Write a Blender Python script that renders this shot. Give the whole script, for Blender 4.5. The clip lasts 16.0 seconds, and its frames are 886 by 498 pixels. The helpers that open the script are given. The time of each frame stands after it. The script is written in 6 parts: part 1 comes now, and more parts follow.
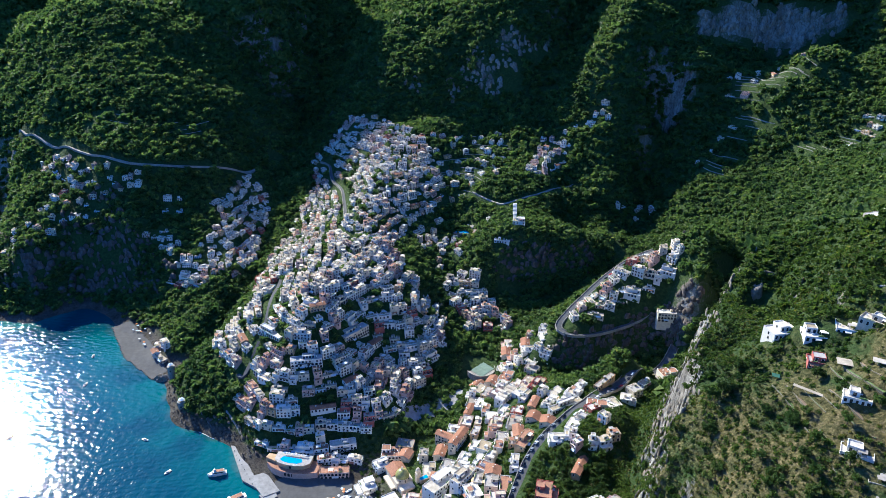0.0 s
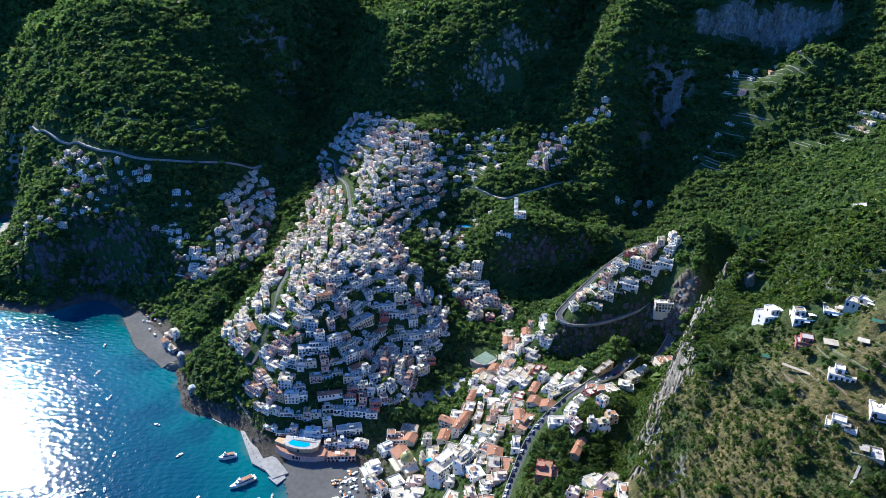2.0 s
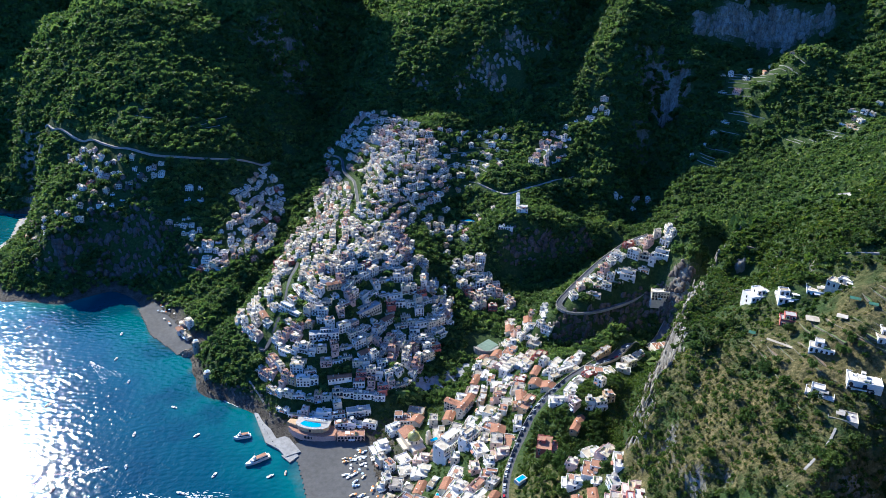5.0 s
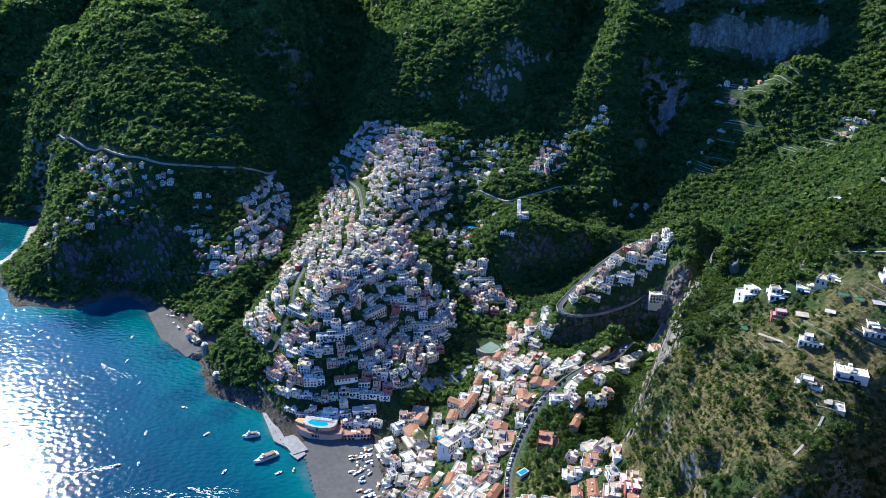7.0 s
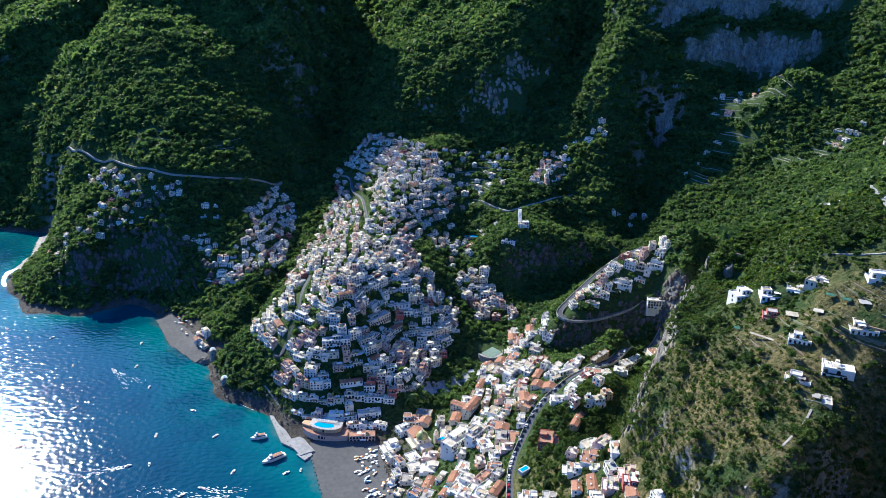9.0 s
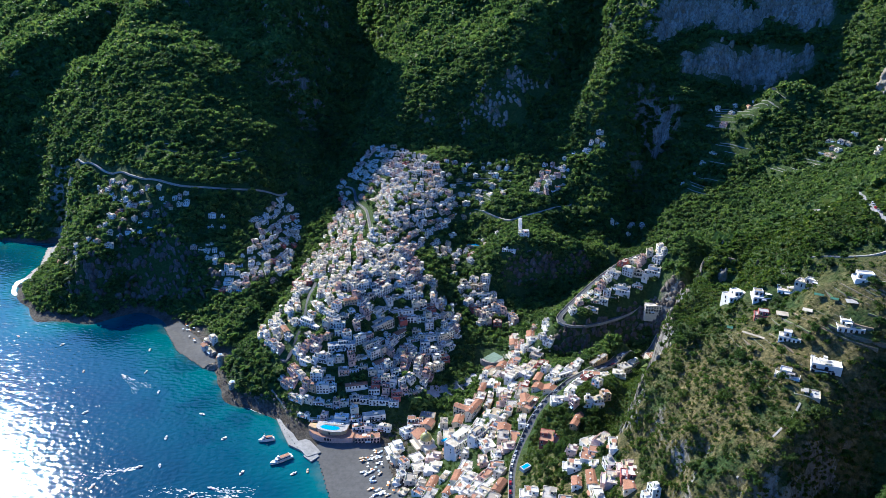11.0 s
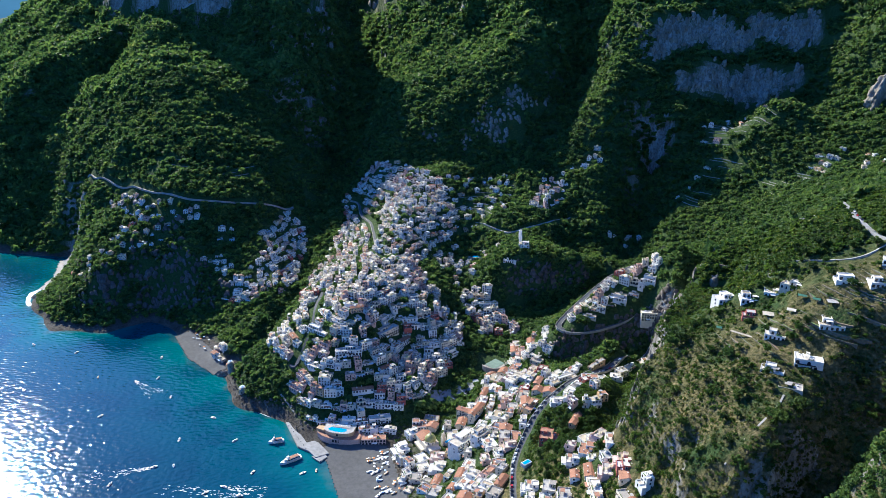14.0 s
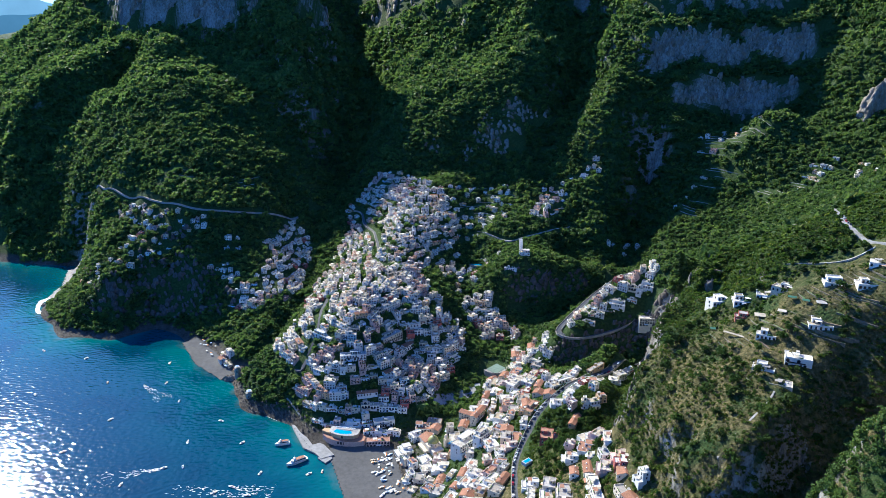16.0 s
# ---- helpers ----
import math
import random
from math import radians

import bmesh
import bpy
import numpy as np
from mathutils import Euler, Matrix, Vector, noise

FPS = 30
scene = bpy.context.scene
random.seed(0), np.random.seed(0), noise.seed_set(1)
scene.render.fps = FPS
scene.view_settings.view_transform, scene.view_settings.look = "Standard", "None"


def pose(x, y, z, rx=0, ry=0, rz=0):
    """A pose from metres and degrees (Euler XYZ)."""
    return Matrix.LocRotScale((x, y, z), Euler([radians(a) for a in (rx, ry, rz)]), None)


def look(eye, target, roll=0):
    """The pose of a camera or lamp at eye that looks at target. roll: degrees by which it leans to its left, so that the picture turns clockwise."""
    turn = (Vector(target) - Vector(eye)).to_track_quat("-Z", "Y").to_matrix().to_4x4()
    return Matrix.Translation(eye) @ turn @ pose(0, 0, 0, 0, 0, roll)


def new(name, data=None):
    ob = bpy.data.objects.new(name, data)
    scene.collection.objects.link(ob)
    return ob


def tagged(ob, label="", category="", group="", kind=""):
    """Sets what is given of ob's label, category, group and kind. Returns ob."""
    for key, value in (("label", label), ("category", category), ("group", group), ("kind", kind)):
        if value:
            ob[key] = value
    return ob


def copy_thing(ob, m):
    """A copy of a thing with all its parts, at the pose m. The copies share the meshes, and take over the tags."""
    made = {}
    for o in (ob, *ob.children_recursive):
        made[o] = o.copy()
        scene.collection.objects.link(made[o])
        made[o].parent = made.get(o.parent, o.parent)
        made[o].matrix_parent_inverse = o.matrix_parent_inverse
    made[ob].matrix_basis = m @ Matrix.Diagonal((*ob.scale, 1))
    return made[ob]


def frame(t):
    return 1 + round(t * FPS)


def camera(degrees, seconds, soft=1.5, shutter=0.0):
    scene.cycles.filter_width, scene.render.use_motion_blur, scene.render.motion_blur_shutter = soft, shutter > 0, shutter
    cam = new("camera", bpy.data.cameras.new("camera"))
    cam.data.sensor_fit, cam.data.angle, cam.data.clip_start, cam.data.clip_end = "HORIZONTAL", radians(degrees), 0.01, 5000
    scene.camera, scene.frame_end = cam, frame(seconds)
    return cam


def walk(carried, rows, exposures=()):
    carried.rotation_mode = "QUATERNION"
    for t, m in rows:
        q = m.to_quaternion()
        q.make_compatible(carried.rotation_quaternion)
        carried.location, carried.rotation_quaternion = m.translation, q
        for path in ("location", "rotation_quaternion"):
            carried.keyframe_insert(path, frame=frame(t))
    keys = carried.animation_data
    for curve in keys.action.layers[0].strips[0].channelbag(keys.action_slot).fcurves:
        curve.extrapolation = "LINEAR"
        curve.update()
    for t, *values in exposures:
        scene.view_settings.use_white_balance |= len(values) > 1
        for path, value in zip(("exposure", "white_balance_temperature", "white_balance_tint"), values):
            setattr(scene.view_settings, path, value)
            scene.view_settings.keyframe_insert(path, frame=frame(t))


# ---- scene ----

# ---- camera ----
cam = camera(64.43, 16.0, soft=0.75)


def aim(x, y, z, yaw, pitch, roll):
    """A pose from the eye, the turn to the left from +y, the tilt upwards and the roll, in degrees."""
    a, b = radians(yaw), radians(pitch)
    way = Vector((-math.sin(a) * math.cos(b), math.cos(a) * math.cos(b), math.sin(b)))
    return look((x, y, z), Vector((x, y, z)) + 500 * way, roll)


walk(cam, [
    (0, aim(17.34, 65.69, 418.55, -0.354, -24.734, 1.050)),
    (0.5, aim(16.87, 60.61, 418.40, -0.302, -24.727, 1.064)),
    (1, aim(16.37, 55.51, 418.28, -0.293, -24.724, 1.073)),
    (1.5, aim(15.86, 50.38, 418.22, -0.279, -24.706, 1.068)),
    (2, aim(15.35, 45.20, 418.23, -0.244, -24.683, 1.085)),
    (2.5, aim(14.82, 39.96, 418.28, -0.213, -24.687, 1.101)),
    (3, aim(14.25, 34.71, 418.35, -0.195, -24.669, 1.073)),
    (3.5, aim(13.68, 29.47, 418.43, -0.180, -24.651, 1.055)),
    (4, aim(13.11, 24.26, 418.51, -0.163, -24.624, 1.062)),
    (6.5, aim(10.30, -1.71, 418.81, -0.022, -23.705, 0.990)),
    (7, aim(9.76, -6.90, 418.86, -0.003, -23.406, 0.958)),
    (7.5, aim(9.23, -12.12, 418.92, 0.015, -23.081, 0.954)),
    (8, aim(8.71, -17.37, 418.98, 0.042, -22.785, 0.956)),
    (8.5, aim(8.19, -22.63, 419.05, 0.056, -22.484, 0.910)),
    (9, aim(7.64, -27.90, 419.10, 0.077, -22.207, 0.894)),
    (11.5, aim(4.78, -54.16, 419.35, 0.117, -20.768, 0.734)),
    (12, aim(4.24, -59.41, 419.37, 0.125, -20.508, 0.767)),
    (12.5, aim(3.75, -64.65, 419.37, 0.147, -20.248, 0.733)),
    (13, aim(3.29, -69.91, 419.33, 0.153, -19.969, 0.715)),
    (13.5, aim(2.83, -75.15, 419.27, 0.165, -19.706, 0.715)),
    (14, aim(2.39, -80.35, 419.20, 0.165, -19.449, 0.708)),
    (14.5, aim(1.99, -85.55, 419.13, 0.178, -19.170, 0.705)),
    (15, aim(1.64, -90.74, 419.09, 0.209, -18.898, 0.677)),
    (15.5, aim(1.31, -95.93, 419.06, 0.239, -18.628, 0.651)),
    (16, aim(0.99, -101.14, 419.04, 0.263, -18.380, 0.614)),
], exposures=[(0, 1.15, 5150, 8), (16, 1.15, 5150, 8)])

# ---- daylight ----
SUN_WAY = Vector((-0.51, 0.645, 0.57)).normalized()
world = bpy.data.worlds.new("sky")
scene.world = world
world.use_nodes = True
wt = world.node_tree
sky = wt.nodes.new("ShaderNodeTexSky")
sky.sky_type, sky.sun_disc = "NISHITA", False
sky.sun_elevation = math.asin(SUN_WAY.z)
sky.sun_rotation = math.atan2(SUN_WAY.x, SUN_WAY.y)
sky.air_density, sky.dust_density, sky.ozone_density = 1.0, 0.8, 5.0
wt.nodes["Background"].inputs["Strength"].default_value = 0.069
blue = wt.nodes.new("ShaderNodeMix")
blue.data_type, blue.blend_type = "RGBA", "MULTIPLY"
blue.inputs[0].default_value, blue.inputs[7].default_value = 1.0, (0.55, 0.94, 1.53, 1)
wt.links.new(sky.outputs[0], blue.inputs[6])
wt.links.new(blue.outputs[2], wt.nodes["Background"].inputs["Color"])
sun = new("sun", bpy.data.lights.new("sun", "SUN"))
sun.data.energy, sun.data.angle, sun.data.color = 5.0, radians(0.53), (1.0, 0.85, 0.585)
sun.matrix_world = look((0, 0, 900), Vector((0, 0, 900)) - SUN_WAY)

# ---- materials ----
def material(name):
    m = bpy.data.materials.new(name)
    m.use_nodes = True
    return m, m.node_tree.nodes, m.node_tree.links, m.node_tree.nodes["Principled BSDF"]


def noise_node(nodes, links, scale, detail=4.0, rough=0.6, coords="Object"):
    tc, n = nodes.new("ShaderNodeTexCoord"), nodes.new("ShaderNodeTexNoise")
    n.inputs["Scale"].default_value, n.inputs["Detail"].default_value, n.inputs["Roughness"].default_value = scale, detail, rough
    links.new(tc.outputs[coords], n.inputs["Vector"])
    return n


def world_noise(nodes, links, scale, detail=4.0, rough=0.6, stretch=(1, 1, 1)):
    g, n, mp = nodes.new("ShaderNodeNewGeometry"), nodes.new("ShaderNodeTexNoise"), nodes.new("ShaderNodeMapping")
    mp.inputs["Scale"].default_value = stretch
    links.new(g.outputs["Position"], mp.inputs["Vector"])
    n.inputs["Scale"].default_value, n.inputs["Detail"].default_value, n.inputs["Roughness"].default_value = scale, detail, rough
    links.new(mp.outputs[0], n.inputs["Vector"])
    return n


def ramp(nodes, links, source, stops):
    r = nodes.new("ShaderNodeValToRGB")
    els = r.color_ramp.elements
    while len(els) < len(stops):
        els.new(0.5)
    for e, (at, c) in zip(els, stops):
        e.position, e.color = at, (*c, 1)
    links.new(source, r.inputs[0])
    return r


def mixed(nodes, links, factor, a, b, blend="MIX"):
    m = nodes.new("ShaderNodeMix")
    m.data_type, m.blend_type = "RGBA", blend
    for v, i in ((factor, 0), (a, 6), (b, 7)):
        if isinstance(v, (int, float)):
            m.inputs[i].default_value = v
        elif isinstance(v, tuple):
            m.inputs[i].default_value = (*v, 1)
        else:
            links.new(v, m.inputs[i])
    return m.outputs[2]


def bumped(nodes, links, bsdf, source, strength, distance):
    b = nodes.new("ShaderNodeBump")
    b.inputs["Strength"].default_value, b.inputs["Distance"].default_value = strength, distance
    links.new(source, b.inputs["Height"])
    links.new(b.outputs[0], bsdf.inputs["Normal"])


def plain(name, colour, rough=0.8, spread=0.12, scale=1.5, metal=0.0, bump=0.0, per_object=0.0):
    """A plain paint or stone: colour with grain and blotches, and a small change from object to object."""
    m, nd, ln, b = material(name)
    b.inputs["Roughness"].default_value, b.inputs["Metallic"].default_value = rough, metal
    n1, n2 = world_noise(nd, ln, scale, 5), world_noise(nd, ln, scale * 0.12, 3)
    lo, hi = tuple(c * (1 - spread) for c in colour), tuple(min(1, c * (1 + spread)) for c in colour)
    c1 = ramp(nd, ln, n1.outputs["Fac"], [(0.3, lo), (0.7, hi)]).outputs[0]
    c2 = ramp(nd, ln, n2.outputs["Fac"], [(0.3, (1 - spread,) * 3), (0.6, (1, 1, 1))]).outputs[0]
    out = mixed(nd, ln, 1.0, c1, c2, "MULTIPLY")
    if per_object:
        oi = nd.new("ShaderNodeObjectInfo")
        c3 = ramp(nd, ln, oi.outputs["Random"], [(0.0, (1 - per_object, 1 - per_object * 1.2, 1 - per_object * 1.5)), (1.0, (1, 1, 1))]).outputs[0]
        out = mixed(nd, ln, 1.0, out, c3, "MULTIPLY")
    ln.new(out, b.inputs["Base Color"])
    if bump:
        bumped(nd, ln, b, n1.outputs["Fac"], bump, 0.1)
    return m


def land_material():
    """Scrub and soil on gentle ground, streaked limestone where it is steep."""
    m, nd, ln, b = material("hillside")
    b.inputs["Roughness"].default_value = 0.95
    b.inputs["Specular IOR Level"].default_value = 0.15
    g, sep = nd.new("ShaderNodeNewGeometry"), nd.new("ShaderNodeSeparateXYZ")
    ln.new(g.outputs["True Normal"], sep.inputs[0])
    blotch, fine = world_noise(nd, ln, 0.03, 6, 0.65), world_noise(nd, ln, 0.35, 5, 0.7)
    scrub = ramp(nd, ln, fine.outputs["Fac"], [(0.28, (0.022, 0.038, 0.012)), (0.52, (0.04, 0.068, 0.018)), (0.8, (0.1, 0.11, 0.042))]).outputs[0]
    dry = ramp(nd, ln, fine.outputs["Fac"], [(0.3, (0.035, 0.038, 0.014)), (0.5, (0.105, 0.094, 0.036)), (0.72, (0.26, 0.2, 0.1))]).outputs[0]
    patch = ramp(nd, ln, blotch.outputs["Fac"], [(0.38, (0, 0, 0)), (0.5, (1, 1, 1))]).outputs[0]
    where, sunny, wet = nd.new("ShaderNodeSeparateXYZ"), nd.new("ShaderNodeMath"), nd.new("ShaderNodeMath")
    ln.new(g.outputs["Position"], where.inputs[0])
    near = nd.new("ShaderNodeMapRange")
    near.inputs["From Min"].default_value, near.inputs["From Max"].default_value = 430, 370
    ln.new(where.outputs["Y"], near.inputs["Value"])
    sunny.operation = "MULTIPLY"
    ln.new(near.outputs[0], sunny.inputs[0])
    ln.new(patch, sunny.inputs[1])
    soil = mixed(nd, ln, sunny.outputs[0], scrub, dry)
    streak, crack = world_noise(nd, ln, 0.055, 8, 0.7, (1, 1, 0.3)), world_noise(nd, ln, 0.4, 6, 0.75, (1, 1, 0.5))
    rock = ramp(nd, ln, streak.outputs["Fac"], [(0.3, (0.13, 0.115, 0.095)), (0.5, (0.3, 0.275, 0.235)), (0.68, (0.42, 0.40, 0.36))]).outputs[0]
    seam = ramp(nd, ln, crack.outputs["Fac"], [(0.32, (0.28, 0.27, 0.24)), (0.55, (1, 1, 1))]).outputs[0]
    rock = mixed(nd, ln, 1.0, rock, seam, "MULTIPLY")
    wob = nd.new("ShaderNodeMath")
    wob.operation = "MULTIPLY_ADD"
    ln.new(fine.outputs["Fac"], wob.inputs[0])
    wob.inputs[1].default_value = 0.28
    ln.new(sep.outputs["Z"], wob.inputs[2])
    steep = ramp(nd, ln, wob.outputs[0], [(0.46, (1, 1, 1)), (0.58, (0, 0, 0))]).outputs[0]
    wet.operation = "MULTIPLY_ADD"
    wet.inputs[1].default_value = 9.0
    ln.new(streak.outputs["Fac"], wet.inputs[0])
    ln.new(where.outputs["Z"], wet.inputs[2])
    tide = nd.new("ShaderNodeMapRange")
    tide.inputs["From Min"].default_value, tide.inputs["From Max"].default_value = 15, 11
    ln.new(wet.outputs[0], tide.inputs["Value"])
    dark_rock = mixed(nd, ln, 1.0, rock, (0.34, 0.32, 0.3), "MULTIPLY")
    ln.new(mixed(nd, ln, tide.outputs[0], mixed(nd, ln, steep, soil, rock), dark_rock), b.inputs["Base Color"])
    bumped(nd, ln, b, crack.outputs["Fac"], 0.9, 2.5)
    return m


def sea_material():
    m, nd, ln, b = material("sea_water")
    at = nd.new("ShaderNodeAttribute")
    at.attribute_name = "depth"
    big, small = world_noise(nd, ln, 0.011, 4, 0.55), world_noise(nd, ln, 0.035, 4, 0.6)
    add = nd.new("ShaderNodeMath")
    add.operation = "MULTIPLY_ADD"
    ln.new(small.outputs["Fac"], add.inputs[0])
    add.inputs[1].default_value = 0.25
    ln.new(at.outputs["Fac"], add.inputs[2])
    deep = ramp(nd, ln, add.outputs[0], [(0.08, (0.08, 0.12, 0.11)), (0.2, (0.008, 0.10, 0.105)), (0.5, (0.003, 0.048, 0.075)), (0.95, (0.002, 0.027, 0.058))]).outputs[0]
    ln.new(mixed(nd, ln, ramp(nd, ln, big.outputs["Fac"], [(0.5, (0, 0, 0)), (0.62, (1, 1, 1))]).outputs[0], deep, mixed(nd, ln, 0.6, deep, (0.002, 0.022, 0.05))), b.inputs["Base Color"])
    b.inputs["Roughness"].default_value = 0.06
    b.inputs["IOR"].default_value = 1.33
    w1, w2, w3 = world_noise(nd, ln, 0.17, 0, 0.5, (1, 1.5, 1)), world_noise(nd, ln, 0.42, 0, 0.5, (1.3, 1, 1)), world_noise(nd, ln, 0.02, 3, 0.5)
    s1, s2 = nd.new("ShaderNodeMath"), nd.new("ShaderNodeMath")
    s1.operation = s2.operation = "MULTIPLY_ADD"
    ln.new(w2.outputs["Fac"], s1.inputs[0])
    s1.inputs[1].default_value = 0.35
    ln.new(w1.outputs["Fac"], s1.inputs[2])
    ln.new(w3.outputs["Fac"], s2.inputs[0])
    s2.inputs[1].default_value = 0.3
    ln.new(s1.outputs[0], s2.inputs[2])
    bumped(nd, ln, b, s2.outputs[0], 1.0, 0.34)
    return m


HILL, SEA = land_material(), sea_material()


def leaf_material(name, dark, mid, light, by_object=False):
    """Leaves: matt, a little light shines through; each crown has its own green."""
    m, nd, ln, b = material(name)
    out = nd["Material Output"]
    g = nd.new("ShaderNodeObjectInfo" if by_object else "ShaderNodeNewGeometry")
    one = ramp(nd, ln, g.outputs["Random" if by_object else "Random Per Island"], [(0.0, dark), (0.45, mid), (0.85, mid), (1.0, light)]).outputs[0]
    stand, leaf = world_noise(nd, ln, 0.03, 5, 0.65), world_noise(nd, ln, 1.1, 4, 0.7)
    shade = ramp(nd, ln, stand.outputs["Fac"], [(0.35, (0.58, 0.64, 0.6)), (0.65, (1.35, 1.2, 1.0))]).outputs[0]
    spots = ramp(nd, ln, leaf.outputs["Fac"], [(0.35, (0.55, 0.6, 0.55)), (0.6, (1.2, 1.2, 1.15))]).outputs[0]
    col = mixed(nd, ln, 1.0, mixed(nd, ln, 1.0, one, shade, "MULTIPLY"), spots, "MULTIPLY")
    ln.new(col, b.inputs["Base Color"])
    b.inputs["Roughness"].default_value, b.inputs["Specular IOR Level"].default_value = 0.65, 0.28
    tr, mx = nd.new("ShaderNodeBsdfTranslucent"), nd.new("ShaderNodeMixShader")
    ln.new(col, tr.inputs["Color"])
    mx.inputs[0].default_value = 0.5
    ln.new(b.outputs[0], mx.inputs[1])
    ln.new(tr.outputs[0], mx.inputs[2])
    ln.new(mx.outputs[0], out.inputs["Surface"])
    bough, both = world_noise(nd, ln, 0.33, 3, 0.6), nd.new("ShaderNodeMath")
    both.operation = "MULTIPLY_ADD"
    both.inputs[1].default_value = 2.4
    ln.new(bough.outputs["Fac"], both.inputs[0])
    ln.new(leaf.outputs["Fac"], both.inputs[2])
    bumped(nd, ln, b, both.outputs[0], 0.6, 0.5)
    ln.new(b.inputs["Normal"].links[0].from_socket, tr.inputs["Normal"])
    return m


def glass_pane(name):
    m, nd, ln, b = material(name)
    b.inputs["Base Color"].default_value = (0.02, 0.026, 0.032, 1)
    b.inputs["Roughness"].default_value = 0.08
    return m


LEAF = leaf_material("oak_scrub", (0.034, 0.068, 0.013), (0.082, 0.142, 0.023), (0.18, 0.205, 0.036))
# lightened, bluer copy of the scrub leaves: haze and sunlight mixed into the green
LEAF_LIFTED = leaf_material("light_lifted_leaves", (0.052, 0.1, 0.03), (0.11, 0.185, 0.048), (0.21, 0.26, 0.075))
LEAF_DRY = leaf_material("dry_scrub", (0.05, 0.066, 0.018), (0.13, 0.14, 0.04), (0.28, 0.23, 0.1))
LEAF_NEAR = leaf_material("garden_leaves", (0.035, 0.065, 0.018), (0.08, 0.14, 0.03), (0.15, 0.2, 0.05), True)
BARK = plain("bark", (0.13, 0.095, 0.07), 0.9, 0.3, 3)
WHITE = plain("white_plaster", (0.80, 0.765, 0.70), 0.85, 0.10, 0.6, per_object=0.12)
CREAM = plain("cream_plaster", (0.70, 0.61, 0.47), 0.85, 0.14, 0.6, per_object=0.15)
PINK = plain("pink_plaster", (0.6, 0.42, 0.36), 0.85, 0.14, 0.6, per_object=0.15)
OCHRE = plain("ochre_plaster", (0.58, 0.40, 0.22), 0.85, 0.15, 0.6, per_object=0.15)
RED = plain("red_plaster", (0.42, 0.12, 0.09), 0.85, 0.15, 0.6, per_object=0.12)
PALEBLUE = plain("pale_blue_plaster", (0.52, 0.62, 0.72), 0.85, 0.1, 0.6, per_object=0.1)
ROOFWHITE = plain("whitewashed_roof", (0.72, 0.68, 0.61), 0.9, 0.28, 0.35, per_object=0.45)
ROOFGREY = plain("grey_terrace_paving", (0.42, 0.39, 0.36), 0.9, 0.2, 0.5, per_object=0.3)
TILE = plain("clay_roof_tiles", (0.34, 0.155, 0.085), 0.85, 0.3, 1.2, per_object=0.25)
TERRACOTTA = plain("terracotta_paving", (0.38, 0.19, 0.115), 0.85, 0.25, 0.8, per_object=0.2)
# near-black pane for windows, and for the painted shade of loggia arches
GLASS_AND_SHADE = glass_pane("glass_and_arch_shade")
SHUTTER = plain("painted_shutter", (0.12, 0.2, 0.16), 0.6, 0.2, 4, per_object=0.4)
IRON = plain("dark_iron", (0.04, 0.04, 0.045), 0.5, 0.1, 5, metal=0.6)
ASPHALT = plain("asphalt", (0.075, 0.077, 0.082), 0.9, 0.2, 0.7)
STONE = plain("pale_stone_wall", (0.32, 0.295, 0.25), 0.92, 0.3, 0.9, bump=0.5)
DRYSTONE = plain("brown_dry_stone", (0.2, 0.175, 0.12), 0.95, 0.4, 0.9, bump=0.6)
CONCRETE = plain("quay_concrete", (0.27, 0.26, 0.25), 0.9, 0.22, 0.3, bump=0.3)
SAND = plain("dark_volcanic_sand", (0.085, 0.082, 0.08), 0.95, 0.2, 0.25, bump=0.5)
FOAM = plain("sea_foam", (0.85, 0.87, 0.88), 0.7, 0.08, 1.0)
POOL = plain("pool_water", (0.03, 0.32, 0.55), 0.05, 0.1, 0.5)
GREENMAT = plain("faded_green_court", (0.14, 0.20, 0.15), 0.8, 0.2, 0.3)
GRASS = plain("garden_grass", (0.11, 0.17, 0.045), 0.95, 0.3, 0.5, bump=0.6)
SOIL = plain("tilled_soil", (0.22, 0.15, 0.09), 0.95, 0.3, 0.5, bump=0.6)
PATH = plain("pale_path_gravel", (0.36, 0.33, 0.29), 0.95, 0.25, 0.6)

# ---- land: height from named ridge, valley, cliff and shore lines ----
def hash2(ix, iy, seed):
    n = np.sin(ix * 127.1 + iy * 311.7 + seed * 74.7) * 43758.5453
    return n - np.floor(n)


def value_noise(x, y, seed=0):
    ix, iy = np.floor(x), np.floor(y)
    fx, fy = x - ix, y - iy
    ux, uy = fx * fx * (3 - 2 * fx), fy * fy * (3 - 2 * fy)
    a, b = hash2(ix, iy, seed), hash2(ix + 1, iy, seed)
    c, d = hash2(ix, iy + 1, seed), hash2(ix + 1, iy + 1, seed)
    return (a + (b - a) * ux) * (1 - uy) + (c + (d - c) * ux) * uy - 0.5


def fbm(x, y, size, octaves=4, seed=0):
    total, gain = 0, 1.0
    for k in range(octaves):
        total = total + gain * value_noise(x / size * 2**k + 31.7 * k, y / size * 2**k - 17.3 * k, seed + k)
        gain *= 0.5
    return total


LINES = []


def line(*points, step=45.0):
    """A line of the landform, resampled so that it holds the surface along its whole length."""
    for a, b in zip(points, points[1:]):
        a, b = np.array(a, float), np.array(b, float)
        n = max(1, int(np.linalg.norm((b - a)[:2]) / step))
        LINES.extend(a + (b - a) * k / n for k in range(n))
    LINES.append(np.array(points[-1], float))


